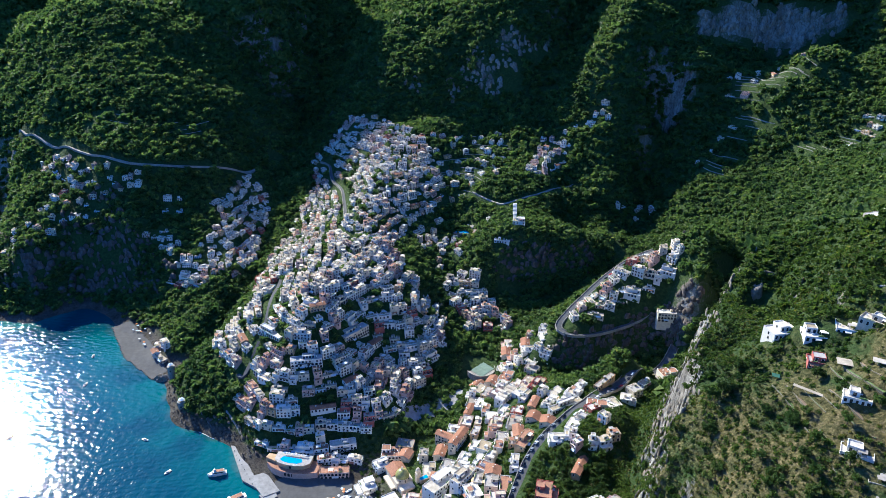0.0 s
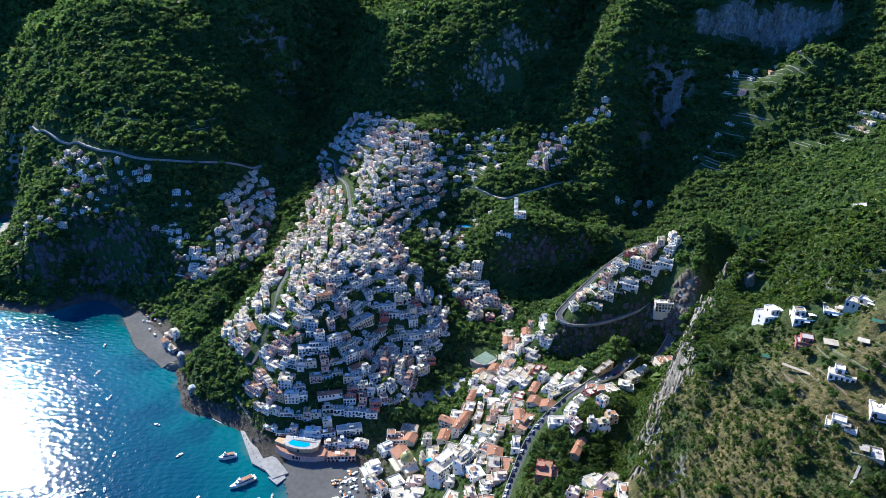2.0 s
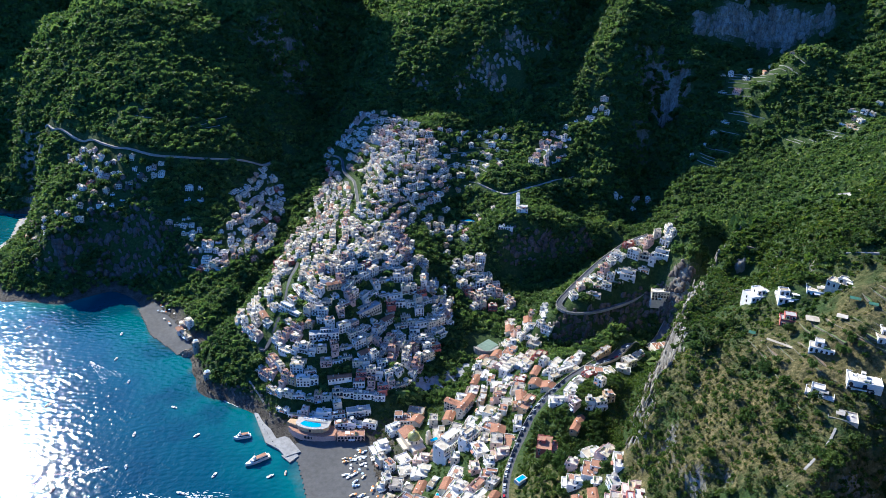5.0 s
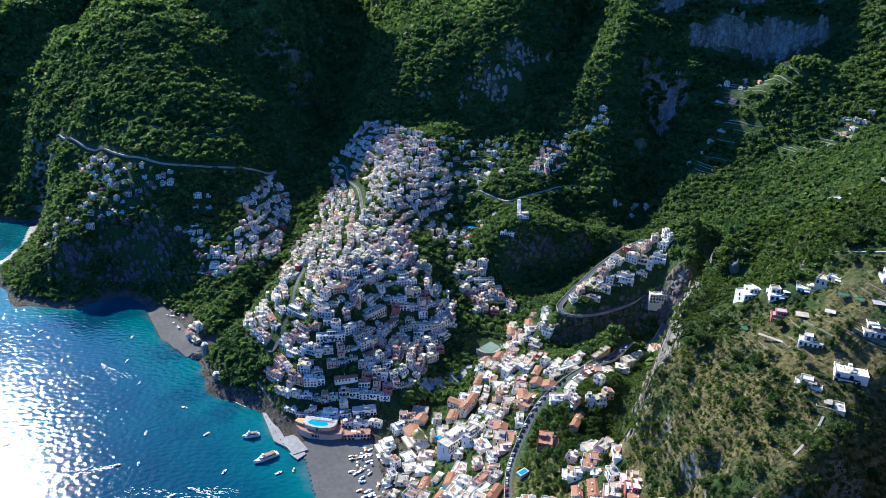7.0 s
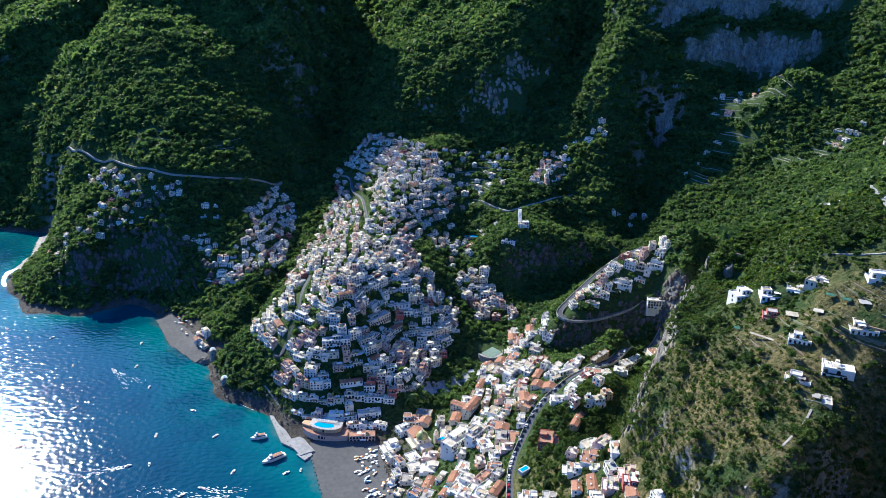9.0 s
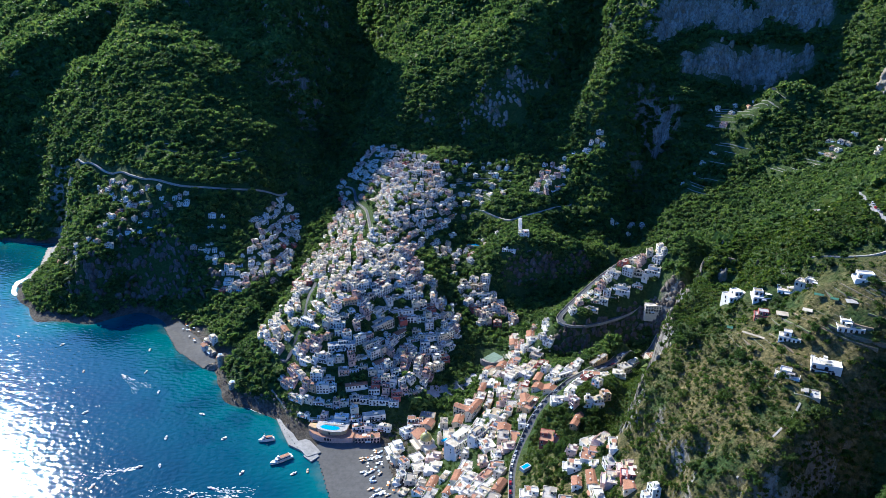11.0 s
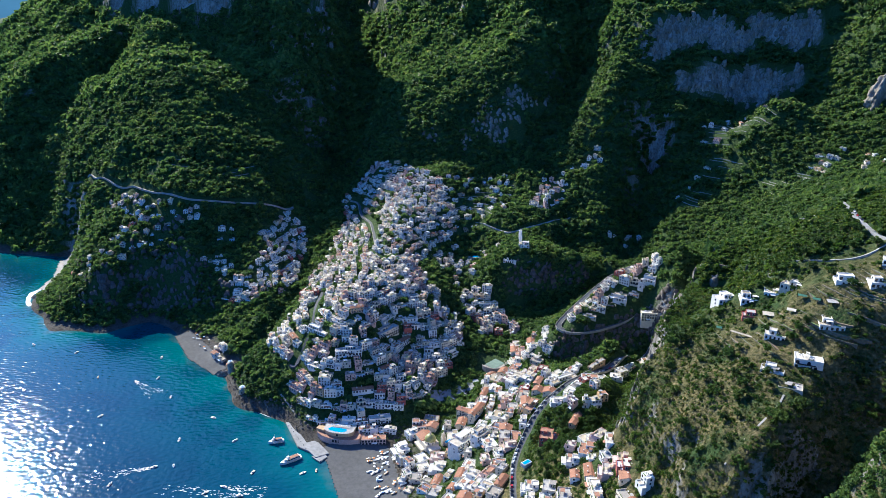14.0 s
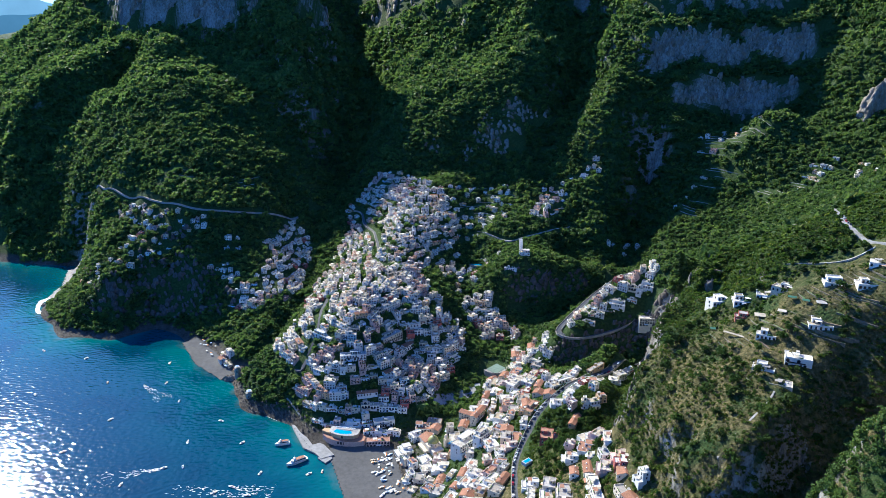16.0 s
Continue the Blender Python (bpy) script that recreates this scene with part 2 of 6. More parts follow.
# shore, from the far west to the near east, and the sea bed before it
SHORE = [(-4000, 2300), (-2400, 1700), (-1500, 1330), (-1050, 1130), (-784, 1061), (-664, 1044), (-634, 1017), (-606, 935), (-593, 849), (-550, 801),
         (-517, 760), (-445, 753), (-410, 786), (-371, 778), (-341, 744), (-302, 689), (-269, 657), (-245, 632), (-232, 605), (-195, 573),
         (-160, 552), (-128, 515), (-105, 495), (-91, 470), (-79, 437), (-64, 390), (-50, 330), (-40, 250), (-30, 120), (0, -100), (60, -500), (200, -1500)]
line(*[(x, y, 0.6) for x, y in SHORE], step=60)
line(*[(x - 34, y - 38, -12) for x, y in SHORE], step=70)
line((-700, 500, -45), (-420, 520, -40), (-250, 380, -35), (-150, 150, -30), (-150, -300, -30), step=120)
line((-900, 900, -40), (-1500, 1000, -60), (-3000, 1500, -80), step=300)
# beaches
line((-60, 505, 2.5), (-55, 480, 2.5), (-47, 450, 2.5), (-38, 420, 3.5))
line((-85, 500, 1.8), (-70, 465, 1.8), (-58, 430, 1.8))
line((-318, 742, 2.5), (-285, 700, 2.5), (-262, 672, 2.5))
line((-625, 1045, 3), (-600, 960, 4))
# west headland: cliff foot, cliff top, hamlet slope, road bench
line((-500, 782, 6), (-450, 782, 8), (-405, 808, 8), (-360, 795, 10), (-315, 765, 9))
line((-515, 815, 34), (-470, 826, 70), (-415, 848, 84), (-355, 842, 84), (-310, 838, 78), (-285, 820, 62))
line((-556, 850, 20), (-572, 930, 24), (-590, 985, 30), (-600, 1015, 46), (-640, 1062, 60))
line((-522, 905, 78), (-477, 911, 116), (-402, 880, 108), (-330, 865, 98))
line((-560, 985, 108), (-571, 1003, 104), (-630, 1075, 112), (-689, 1117, 68))
line((-660, 1120, 140), (-620, 1085, 144), (-574, 1040, 145), (-478, 965, 146), (-389, 905, 145), (-330, 912, 134), (-262, 960, 116), (-215, 1040, 104))
# west mountain: lower slope, lit spine, back ridge, upper wall
line((-520, 1040, 205), (-462, 978, 160), (-400, 930, 158), (-345, 955, 158), (-280, 985, 140))
line((-600, 1110, 205), (-503, 1050, 207), (-444, 1062, 216), (-397, 1066, 216), (-330, 1103, 205), (-270, 1096, 190), (-231, 1106, 172), (-200, 1085, 118))
line((-352, 985, 168), (-397, 1066, 216), (-470, 1180, 290), (-540, 1290, 320), (-600, 1380, 365))
line((-713, 1273, 200), (-665, 1311, 258), (-645, 1350, 255), (-644, 1404, 275))
line((-330, 1160, 235), (-284, 1233, 305), (-360, 1330, 330), (-456, 1384, 330), (-548, 1429, 354), (-640, 1470, 372), (-765, 1378, 318), (-850, 1300, 220), (-900, 1200, 90))
line((-420, 1420, 392), (-520, 1460, 398), (-620, 1500, 398), (-720, 1550, 395))
line((-300, 1300, 360), (-400, 1452, 468), (-520, 1490, 520), (-620, 1535, 555), (-715, 1590, 540), step=30)
line((-300, 1520, 500), (-520, 1720, 640), (-720, 1800, 690), (-800, 1700, 520))
line((-780, 1620, 410), (-860, 1560, 360), (-960, 1450, 250), (-1020, 1300, 110))
line((-1187, 1985, 330), (-1250, 1700, 260), (-1200, 1400, 120))
line((-1400, 2300, 330), (-1150, 2300, 380), (-980, 2250, 560), (-700, 2100, 700))
# distant coast hills beyond the west mountain
line((-3400, 2900, 150), (-2600, 2950, 210), (-2150, 3050, 230), (-1800, 3000, 240))
line((-3300, 3300, 120), (-2500, 3400, 150), (-1950, 3300, 170), (-1560, 3250, 240), (-1250, 3300, 560), (0, 3200, 900), (1800, 3000, 900))
line((-2300, 2300, 160), (-1700, 2100, 200), (-1700, 2500, 330))
# gorge between the west and the middle mountain
line((-250, 1180, 160), (-188, 1090, 105), (-178, 1180, 125), (-190, 1290, 165), (-185, 1400, 215), (-215, 1560, 300), (-260, 1800, 450))
line((-205, 1050, 100), (-212, 960, 78), (-202, 890, 52), (-200, 840, 42), (-197, 790, 32), (-201, 745, 24), (-215, 705, 15), (-233, 672, 8), (-249, 655, 3))
# spur above the small beach, with its own quarter
line((-206, 664, 40), (-190, 705, 56), (-180, 750, 62), (-176, 800, 62))
line((-262, 700, 16), (-246, 705, 24), (-232, 730, 36), (-224, 765, 48), (-218, 800, 56))
line((-272, 784, 44), (-248, 780, 46), (-246, 752, 36), (-262, 728, 18))
line((-288, 812, 66), (-262, 836, 74), (-236, 868, 76), (-240, 930, 84), (-245, 1000, 100))
# headland of the town: rim and cliff foot
line((-235, 632, 12), (-222, 606, 14), (-190, 583, 14), (-165, 568, 10), (-140, 540, 8))
line((-218, 640, 32), (-203, 622, 30), (-166, 593, 30), (-139, 556, 22))
# town spine
line((-112, 540, 12), (-128, 566, 38), (-118, 590, 56), (-112, 612, 72), (-94, 640, 88), (-84, 693, 98), (-96, 770, 98), (-72, 830, 114), (-52, 903, 130), (-50, 980, 142), (-68, 1030, 152), (-66, 1092, 186))
line((-199, 657, 42), (-165, 650, 62), (-150, 720, 72), (-152, 790, 74), (-150, 854, 70), (-138, 950, 90), (-134, 1018, 122), (-110, 1070, 160))
# town east flank, and the stream valley
line((-92, 522, 6), (-67, 548, 14), (-62, 576, 38), (-52, 612, 46), (-46, 649, 54), (-14, 684, 74), (-8, 740, 78), (-10, 832, 84), (4, 885, 108), (10, 980, 140))
line((-35, 545, 14), (-30, 575, 34), (-14, 625, 32), (8, 640, 38))
line((-47, 512, 4), (-12, 545, 9), (22, 580, 13), (48, 630, 20), (62, 690, 30), (100, 735, 42), (150, 755, 50), (215, 800, 58), (262, 870, 70), (300, 960, 100), (335, 1030, 150))
line((10, 720, 54), (30, 780, 60), (44, 850, 72), (35, 940, 112), (20, 1030, 165))
line((59, 907, 110), (89, 910, 126), (110, 960, 134), (50, 1000, 142), (90, 1040, 158))
# zigzag-road spur with its cliff
line((40, 790, 72), (70, 775, 84), (92, 784, 98), (130, 788, 100), (180, 800, 98), (215, 840, 84))
line((75, 745, 50), (105, 764, 56), (150, 772, 57), (192, 786, 60))
line((104, 812, 112), (135, 860, 104), (165, 910, 118), (162, 952, 142), (195, 985, 160), (228, 976, 170), (240, 1010, 200))
line((120, 1010, 158), (205, 900, 98), (180, 860, 78))
# middle mountain: lit spur, its shaded cliff, the peak behind
line((-75, 1100, 195), (-20, 1112, 228), (40, 1122, 266), (105, 1128, 294), (170, 1170, 318), (190, 1260, 370), (160, 1400, 470), (60, 1560, 600), (-60, 1750, 720))
line((-40, 1078, 168), (30, 1078, 176), (90, 1076, 188), (150, 1085, 205), (205, 1110, 225))
line((-140, 1180, 190), (-90, 1230, 255), (-60, 1330, 310), (-90, 1450, 350), (-130, 1600, 420))
line((20, 1230, 310), (70, 1330, 350), (20, 1430, 420))
line((215, 1180, 255), (250, 1280, 315), (270, 1400, 400))
# right mountain: lit spur, cliff bands
line((238, 995, 190), (258, 1036, 245), (268, 1062, 290), (285, 1110, 330), (310, 1190, 385), (330, 1300, 440), (300, 1450, 560), (200, 1650, 720))
line((290, 1000, 192), (345, 1035, 232))
line((385, 1086, 274), (420, 1091, 280), (510, 1099, 290), (575, 1092, 298), step=22)
line((385, 1100, 322), (420, 1104, 327), (505, 1112, 334), (575, 1105, 336), step=22)
line((330, 1135, 334), (420, 1152, 342), (520, 1160, 350), (610, 1135, 352), step=25)
line((345, 1150, 385), (430, 1165, 390), (520, 1174, 394), (620, 1148, 400), step=25)
line((360, 1215, 398), (470, 1230, 402), (600, 1215, 412))
line((380, 1240, 450), (480, 1262, 470), (620, 1250, 480), (700, 1180, 470))
line((420, 1350, 520), (560, 1420, 600), (720, 1380, 640), (800, 1200, 560))
line((300, 1960, 900), (800, 1800, 900), (1200, 1400, 800), (1300, 900, 600))
# knoll and villages on the right
line((345, 1010, 185), (400, 1015, 225), (444, 1005, 236), (475, 975, 268), (494, 958, 282), (530, 965, 280), (575, 990, 290))
line((600, 1010, 300), (630, 985, 310), (650, 1040, 370), (700, 1060, 420))
line((300, 885, 95), (321, 884, 118), (352, 925, 148), (400, 940, 175), (455, 915, 205), (500, 905, 240))
line((426, 890, 165), (465, 850, 188), (505, 862, 212), (560, 850, 235), (640, 860, 285))
line((330, 830, 105), (385, 810, 140), (430, 760, 180), (454, 746, 202), (520, 740, 235), (600, 720, 285))
# dark ravine behind the near mountain
line((262, 720, 85), (300, 660, 88), (318, 690, 100), (352, 745, 118), (405, 782, 150), (455, 800, 185))
line((232, 705, 92), (262, 712, 138), (284, 700, 148), (300, 730, 135), (300, 800, 100))
line((268, 672, 146), (256, 642, 134), (248, 650, 120))
line((236, 640, 92), (222, 655, 98), (200, 660, 94), (170, 648, 80))
line((262, 622, 95), (285, 615, 92), (300, 630, 92))
# tongue of the town with the road bend, pit before it
line((252, 690, 136), (236, 700, 126), (212, 700, 116), (185, 685, 102), (160, 664, 86), (138, 645, 70), (112, 632, 48))
line((128, 640, 62), (140, 634, 66), (160, 634, 67), (180, 640, 70), (205, 646, 77), (232, 652, 92), step=14)
line((122, 624, 38), (136, 620, 36), (160, 620, 35), (184, 626, 40), (210, 632, 50), (236, 636, 76), step=14)
line((130, 606, 42), (150, 604, 38), (185, 612, 44))
line((110, 690, 42), (150, 722, 50), (205, 755, 60))
line((200, 940, 122), (236, 922, 128), (246, 962, 158))
# near mountain: cliff above the ravine, brow, gardens, cliff over the town
line((285, 614, 95), (268, 598, 100), (254, 586, 95), (227, 555, 95), (198, 510, 100), (173, 460, 105), (151, 412, 108), (138, 386, 112), step=14)
line((288, 600, 168), (276, 586, 176), (262, 574, 172), (236, 546, 168), (208, 502, 166), (183, 452, 165), (160, 405, 160), (147, 380, 149), step=14)
line((288, 570, 194), (278, 535, 198), (272, 490, 204), (240, 440, 200), (215, 425, 192))
line((248, 508, 172), (232, 492, 168))
line((300, 640, 120), (310, 610, 180), (330, 590, 210), (380, 620, 215), (430, 680, 205))
line((285, 570, 200), (310, 550, 222), (336, 540, 232), (420, 560, 270), (520, 600, 320))
line((336, 474, 256), (325, 500, 250), (290, 470, 238), (264, 433, 232))
line((400, 430, 300), (348, 453, 262), (300, 400, 246), (276, 390, 236), (247, 405, 212), (220, 410, 200))
line((420, 320, 300), (350, 345, 262), (302, 345, 230), (265, 342, 212), (234, 332, 197), (198, 365, 185))
line((220, 310, 190), (212, 290, 184), (186, 330, 176), (170, 349, 166), (160, 384, 158), (176, 414, 168), (200, 440, 176))
line((212, 284, 182), (196, 264, 164), (178, 272, 160), (160, 300, 156), (150, 330, 152), (147, 380, 146))
line((138, 300, 122), (134, 340, 118), (138, 386, 112))
line((330, 200, 270), (255, 205, 246), (216, 205, 230), (204, 200, 219), (193, 196, 204), (182, 190, 188), (168, 182, 168), (150, 172, 140))
line((300, 165, 262), (228, 165, 232), (204, 165, 215), (186, 162, 188))
line((350, 320, 205), (288, 300, 172), (260, 288, 156), (240, 277, 143), (222, 264, 134), (205, 250, 122), (185, 236, 112), (150, 228, 100))
line((200, 100, 160), (320, 100, 245), (500, 100, 340), (300, -200, 240), (700, 300, 420), (900, 700, 500))
line((100, 180, 80), (60, 100, 70), (120, -100, 110), (200, -400, 150))
# east town between the cliff and the beach
line((-15, 455, 6), (5, 440, 18), (20, 428, 34), (46, 422, 42), (78, 422, 66), (100, 400, 84), (120, 390, 98))
line((-22, 500, 8), (0, 490, 10), (20, 480, 22), (34, 471, 40), (70, 459, 54), (95, 483, 66), (125, 470, 86), (150, 490, 92))
line((-10, 525, 10), (25, 540, 18), (55, 507, 38), (80, 540, 48), (110, 560, 56), (145, 553, 72), (185, 590, 82))
line((30, 570, 18), (42, 600, 22), (62, 598, 28), (95, 626, 34), (85, 670, 30))
line((20, 380, 45), (60, 350, 66), (89, 370, 82), (110, 340, 98), (100, 280, 90), (60, 260, 70), (0, 330, 40))


def solve_land():
    p = np.array(LINES)
    d = np.hypot(p[:, None, 0] - p[None, :, 0], p[:, None, 1] - p[None, :, 1])
    phi = np.sqrt(d * d + 64.0) + np.eye(len(p)) * 1.2 * -1.0
    n = len(p)
    a = np.zeros((n + 3, n + 3))
    a[:n, :n], a[:n, n], a[:n, n + 1:n + 3] = phi, 1, p[:, :2]
    a[n, :n], a[n + 1:n + 3, :n] = 1, p[:, :2].T
    w = np.linalg.solve(a, np.concatenate([p[:, 2], np.zeros(3)]))
    return p, w


LAND_P, LAND_W = solve_land()


def smooth(v, lo, hi):
    u = np.clip((v - lo) / (hi - lo), 0, 1)
    return u * u * (3 - 2 * u)


def base_height(x, y):
    x, y = np.atleast_1d(np.asarray(x, float)), np.atleast_1d(np.asarray(y, float))
    shape = x.shape
    x, y = x.ravel(), y.ravel()
    out = np.empty(len(x))
    for s in range(0, len(x), 4000):
        q = slice(s, s + 4000)
        d2 = (x[q, None] - LAND_P[:, 0]) ** 2 + (y[q, None] - LAND_P[:, 1]) ** 2
        out[q] = np.sqrt(d2 + 64.0) @ LAND_W[:-3] + LAND_W[-3] + x[q] * LAND_W[-2] + y[q] * LAND_W[-1]
    return out.reshape(shape)


def height(x, y):
    """Ground height: the landform, roughened by gullies and knolls where nothing is built."""
    x, y = np.atleast_1d(np.asarray(x, float)), np.atleast_1d(np.asarray(y, float))
    ragged = smooth(x, 118, 150) * smooth(-y, -620, -590) + smooth(y, 1080, 1160)
    x, y = x + ragged * (15 * fbm(x, y, 38, 3, 71)), y + ragged * (12 * fbm(x, y, 34, 3, 72))
    flute = smooth(x, 122, 140) * smooth(-x, -300, -270) * smooth(-y, -620, -590)
    x, y = x + flute * 5 * fbm(x, y, 13, 3, 81), y + flute * 5 * fbm(x, y, 11, 3, 82)
    z = base_height(x, y)
    wild = smooth(z, 150, 260) + smooth(-x, 330, 480) * smooth(z, 15, 60)
    wild = np.clip(wild, 0, 1) * (0.35 + 0.65 * smooth(y, 480, 900)) * smooth(-y, -2400, -1900)
    rough = 30 * fbm(x, y, 140, 4, 3) + 5 * fbm(x, y, 24, 2, 9)
    gully = 26 * (0.25 - np.abs(fbm(x + 0.4 * y, y * 0.6, 95, 3, 21)))
    z = z + wild * (rough + gully) + (1 - wild) * 1.6 * fbm(x, y, 30, 2, 5) * smooth(z, 3, 12)
    return z

# ---- ground and sea ----
def spaced(lo, hi, fine_lo, fine_hi, fine, grow=1.18, most=160.0, close=None):
    core = list(np.arange(fine_lo, fine_hi + 0.1, fine))
    if close:
        core = sorted({*core, *(c + fine / 2 for c in core if close[0] < c < close[1])})
    up, step = [core[-1]], fine
    while up[-1] < hi:
        step = min(step * grow, most)
        up.append(up[-1] + step)
    down, step = [core[0]], fine
    while down[-1] > lo:
        step = min(step * grow, most)
        down.append(down[-1] - step)
    return np.array(down[:0:-1] + core + up[1:])


def sheet(name, xs, ys, zs, mat, smooth_faces=True):
    nx, ny = len(xs), len(ys)
    gx, gy = np.meshgrid(xs, ys)
    verts = np.stack([gx, gy, zs], -1).reshape(-1, 3)
    i = (np.arange(ny - 1)[:, None] * nx + np.arange(nx - 1)[None]).ravel()
    faces = np.stack([i, i + 1, i + nx + 1, i + nx], -1)
    me = bpy.data.meshes.new(name)
    me.from_pydata(verts.tolist(), [], faces.tolist())
    me.materials.append(mat)
    if smooth_faces:
        me.polygons.foreach_set("use_smooth", np.ones(len(me.polygons), bool))
    return new(name, me)


GX = spaced(-4600, 3000, -740, 680, 4.0, close=(112, 296))
GY = spaced(-1500, 4700, 190, 1300, 4.0, close=(240, 620))
GZ = height(*np.meshgrid(GX, GY))
ground = tagged(sheet("ground", GX, GY, GZ, HILL, False), "steep limestone hillsides with scrub and bare cliffs above a bay", "hillside", kind="structure")

WX, WY = spaced(-4900, 600, -760, 60, 12.0, 1.3, 400.0), spaced(-2500, 4900, 300, 1100, 12.0, 1.3, 400.0)
WZ = np.zeros((len(WY), len(WX)))
sea = tagged(sheet("water", WX, WY, WZ, SEA), "rippled teal sea water glittering under the low sun", "sea", kind="structure")
depth = np.clip(-base_height(*np.meshgrid(WX, WY)) / 40.0, 0, 1).ravel()
sea.data.attributes.new("depth", "FLOAT", "POINT").data.foreach_set("value", depth)

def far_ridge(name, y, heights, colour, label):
    """A distant coast range as a plain glowing backdrop, haze put into its colour."""
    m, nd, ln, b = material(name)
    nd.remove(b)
    # emission carries the painted haze; the hills are no light source
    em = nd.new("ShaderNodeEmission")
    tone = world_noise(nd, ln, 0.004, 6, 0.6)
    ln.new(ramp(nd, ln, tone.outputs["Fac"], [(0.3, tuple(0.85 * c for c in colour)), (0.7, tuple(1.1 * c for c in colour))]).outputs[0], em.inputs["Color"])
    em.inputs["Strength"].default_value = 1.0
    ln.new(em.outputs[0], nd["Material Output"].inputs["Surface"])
    xs = np.linspace(-3800, -1200, 120)
    zs = np.interp(xs, [h[0] for h in heights], [h[1] for h in heights]) + 26 * fbm(xs, xs * 0 + y, 260, 4, 61)
    n = len(xs)
    me = bpy.data.meshes.new(name)
    me.from_pydata([(x, y, -5) for x in xs] + [(x, y + 250, z) for x, z in zip(xs, zs)], [], [(i, i + 1, n + i + 1, n + i) for i in range(n - 1)])
    me.materials.append(m)
    return tagged(new("backdrop", me), label, "distant hills", kind="structure")


far_ridge("far_hills", 3300, [(-3800, 200), (-2700, 330), (-2250, 385), (-1900, 400), (-1500, 360), (-1200, 330)], (0.05, 0.115, 0.17), "distant coast hills, blue haze painted into their glow")
far_ridge("farther_hills", 3700, [(-3800, 330), (-2900, 430), (-2500, 470), (-2250, 475), (-2050, 440), (-1700, 400), (-1200, 380)], (0.12, 0.22, 0.29), "farther hills beyond the coast, pale haze painted into their glow")

# ---- building helpers ----
class Shape:
    """Faces gathered into one mesh."""

    def __init__(self):
        self.v, self.f = [], []

    def add(self, verts, faces):
        k = len(self.v)
        self.v.extend(verts)
        self.f.extend([tuple(i + k for i in f) for f in faces])
        return self

    def box(self, x0, x1, y0, y1, z0, z1):
        v = [(x, y, z) for z in (z0, z1) for x, y in ((x0, y0), (x1, y0), (x1, y1), (x0, y1))]
        return self.add(v, [(3, 2, 1, 0), (4, 5, 6, 7), (0, 1, 5, 4), (1, 2, 6, 5), (2, 3, 7, 6), (3, 0, 4, 7)])

    def prism(self, ring, z0, z1, inset=0.0):
        """An upright prism on a counter-clockwise ring of (x, y); z1 may hold a rim drawn in by inset."""
        n = len(ring)
        cx, cy = sum(p[0] for p in ring) / n, sum(p[1] for p in ring) / n
        top = [(x + (cx - x) * inset, y + (cy - y) * inset, z1) for x, y in ring]
        return self.add([(x, y, z0) for x, y in ring] + top,
                        [tuple(range(n - 1, -1, -1)), tuple(range(n, 2 * n))] + [(i, (i + 1) % n, n + (i + 1) % n, n + i) for i in range(n)])

    def wall_prism(self, ring, y0, y1):
        """A shape standing on the x-z plane (an arch, a gable), deep from y0 to y1."""
        n = len(ring)
        return self.add([(x, y0, z) for x, z in ring] + [(x, y1, z) for x, z in ring],
                        [tuple(range(n)), tuple(range(2 * n - 1, n - 1, -1))] + [((i + 1) % n, i, n + i, n + (i + 1) % n) for i in range(n)])

    def tube(self, x, y, r0, r1, z0, z1, n=12):
        a = [2 * math.pi * k / n for k in range(n)]
        v = [(x + r0 * math.cos(t), y + r0 * math.sin(t), z0) for t in a] + [(x + r1 * math.cos(t), y + r1 * math.sin(t), z1) for t in a]
        return self.add(v, [tuple(range(n - 1, -1, -1)), tuple(range(n, 2 * n))] + [(i, (i + 1) % n, n + (i + 1) % n, n + i) for i in range(n)])

    def dome(self, x, y, z, r, high, n=14, rings=5):
        v, f = [], []
        for j in range(rings):
            t = 0.5 * math.pi * j / rings
            v += [(x + r * math.cos(t) * math.cos(2 * math.pi * k / n), y + r * math.cos(t) * math.sin(2 * math.pi * k / n), z + high * math.sin(t)) for k in range(n)]
        v.append((x, y, z + high))
        for j in range(rings - 1):
            f += [(j * n + k, j * n + (k + 1) % n, (j + 1) * n + (k + 1) % n, (j + 1) * n + k) for k in range(n)]
        f += [((rings - 1) * n + k, (rings - 1) * n + (k + 1) % n, len(v) - 1) for k in range(n)]
        return self.add(v, f)

    def gable(self, x0, x1, y0, y1, z0, rise, over=0.4):
        """A pitched roof with its ridge along x, with eaves."""
        ym, t = (y0 + y1) / 2, 0.25
        x0, x1, y0, y1 = x0 - over, x1 + over, y0 - over, y1 + over
        v = [(x, y, z + dz) for x in (x0, x1) for y, z in ((y0, z0), (ym, z0 + rise), (y1, z0)) for dz in (0, t)]
        return self.add(v, [(1, 7, 9, 3), (3, 9, 11, 5), (6, 0, 2, 8), (8, 2, 4, 10), (0, 1, 3, 2), (2, 3, 5, 4), (7, 6, 8, 9), (9, 8, 10, 11), (0, 6, 7, 1), (5, 11, 10, 4)])

    def mesh(self, name, mat, soft=False):
        me = bpy.data.meshes.new(name)
        me.from_pydata(self.v, [], self.f)
        me.materials.append(mat)
        if soft:
            me.polygons.foreach_set("use_smooth", np.ones(len(me.polygons), bool))
        return me


def part(name, shape, mat, parent, label="", kind="", soft=False):
    ob = new(name, shape.mesh(name, mat, soft))
    ob.parent = parent
    return tagged(ob, label=label, kind=kind)


def thing(name, label, category, group=""):
    return tagged(new(name), label, category, group)


def at_ground(x, y):
    return float(height(x, y)[0])


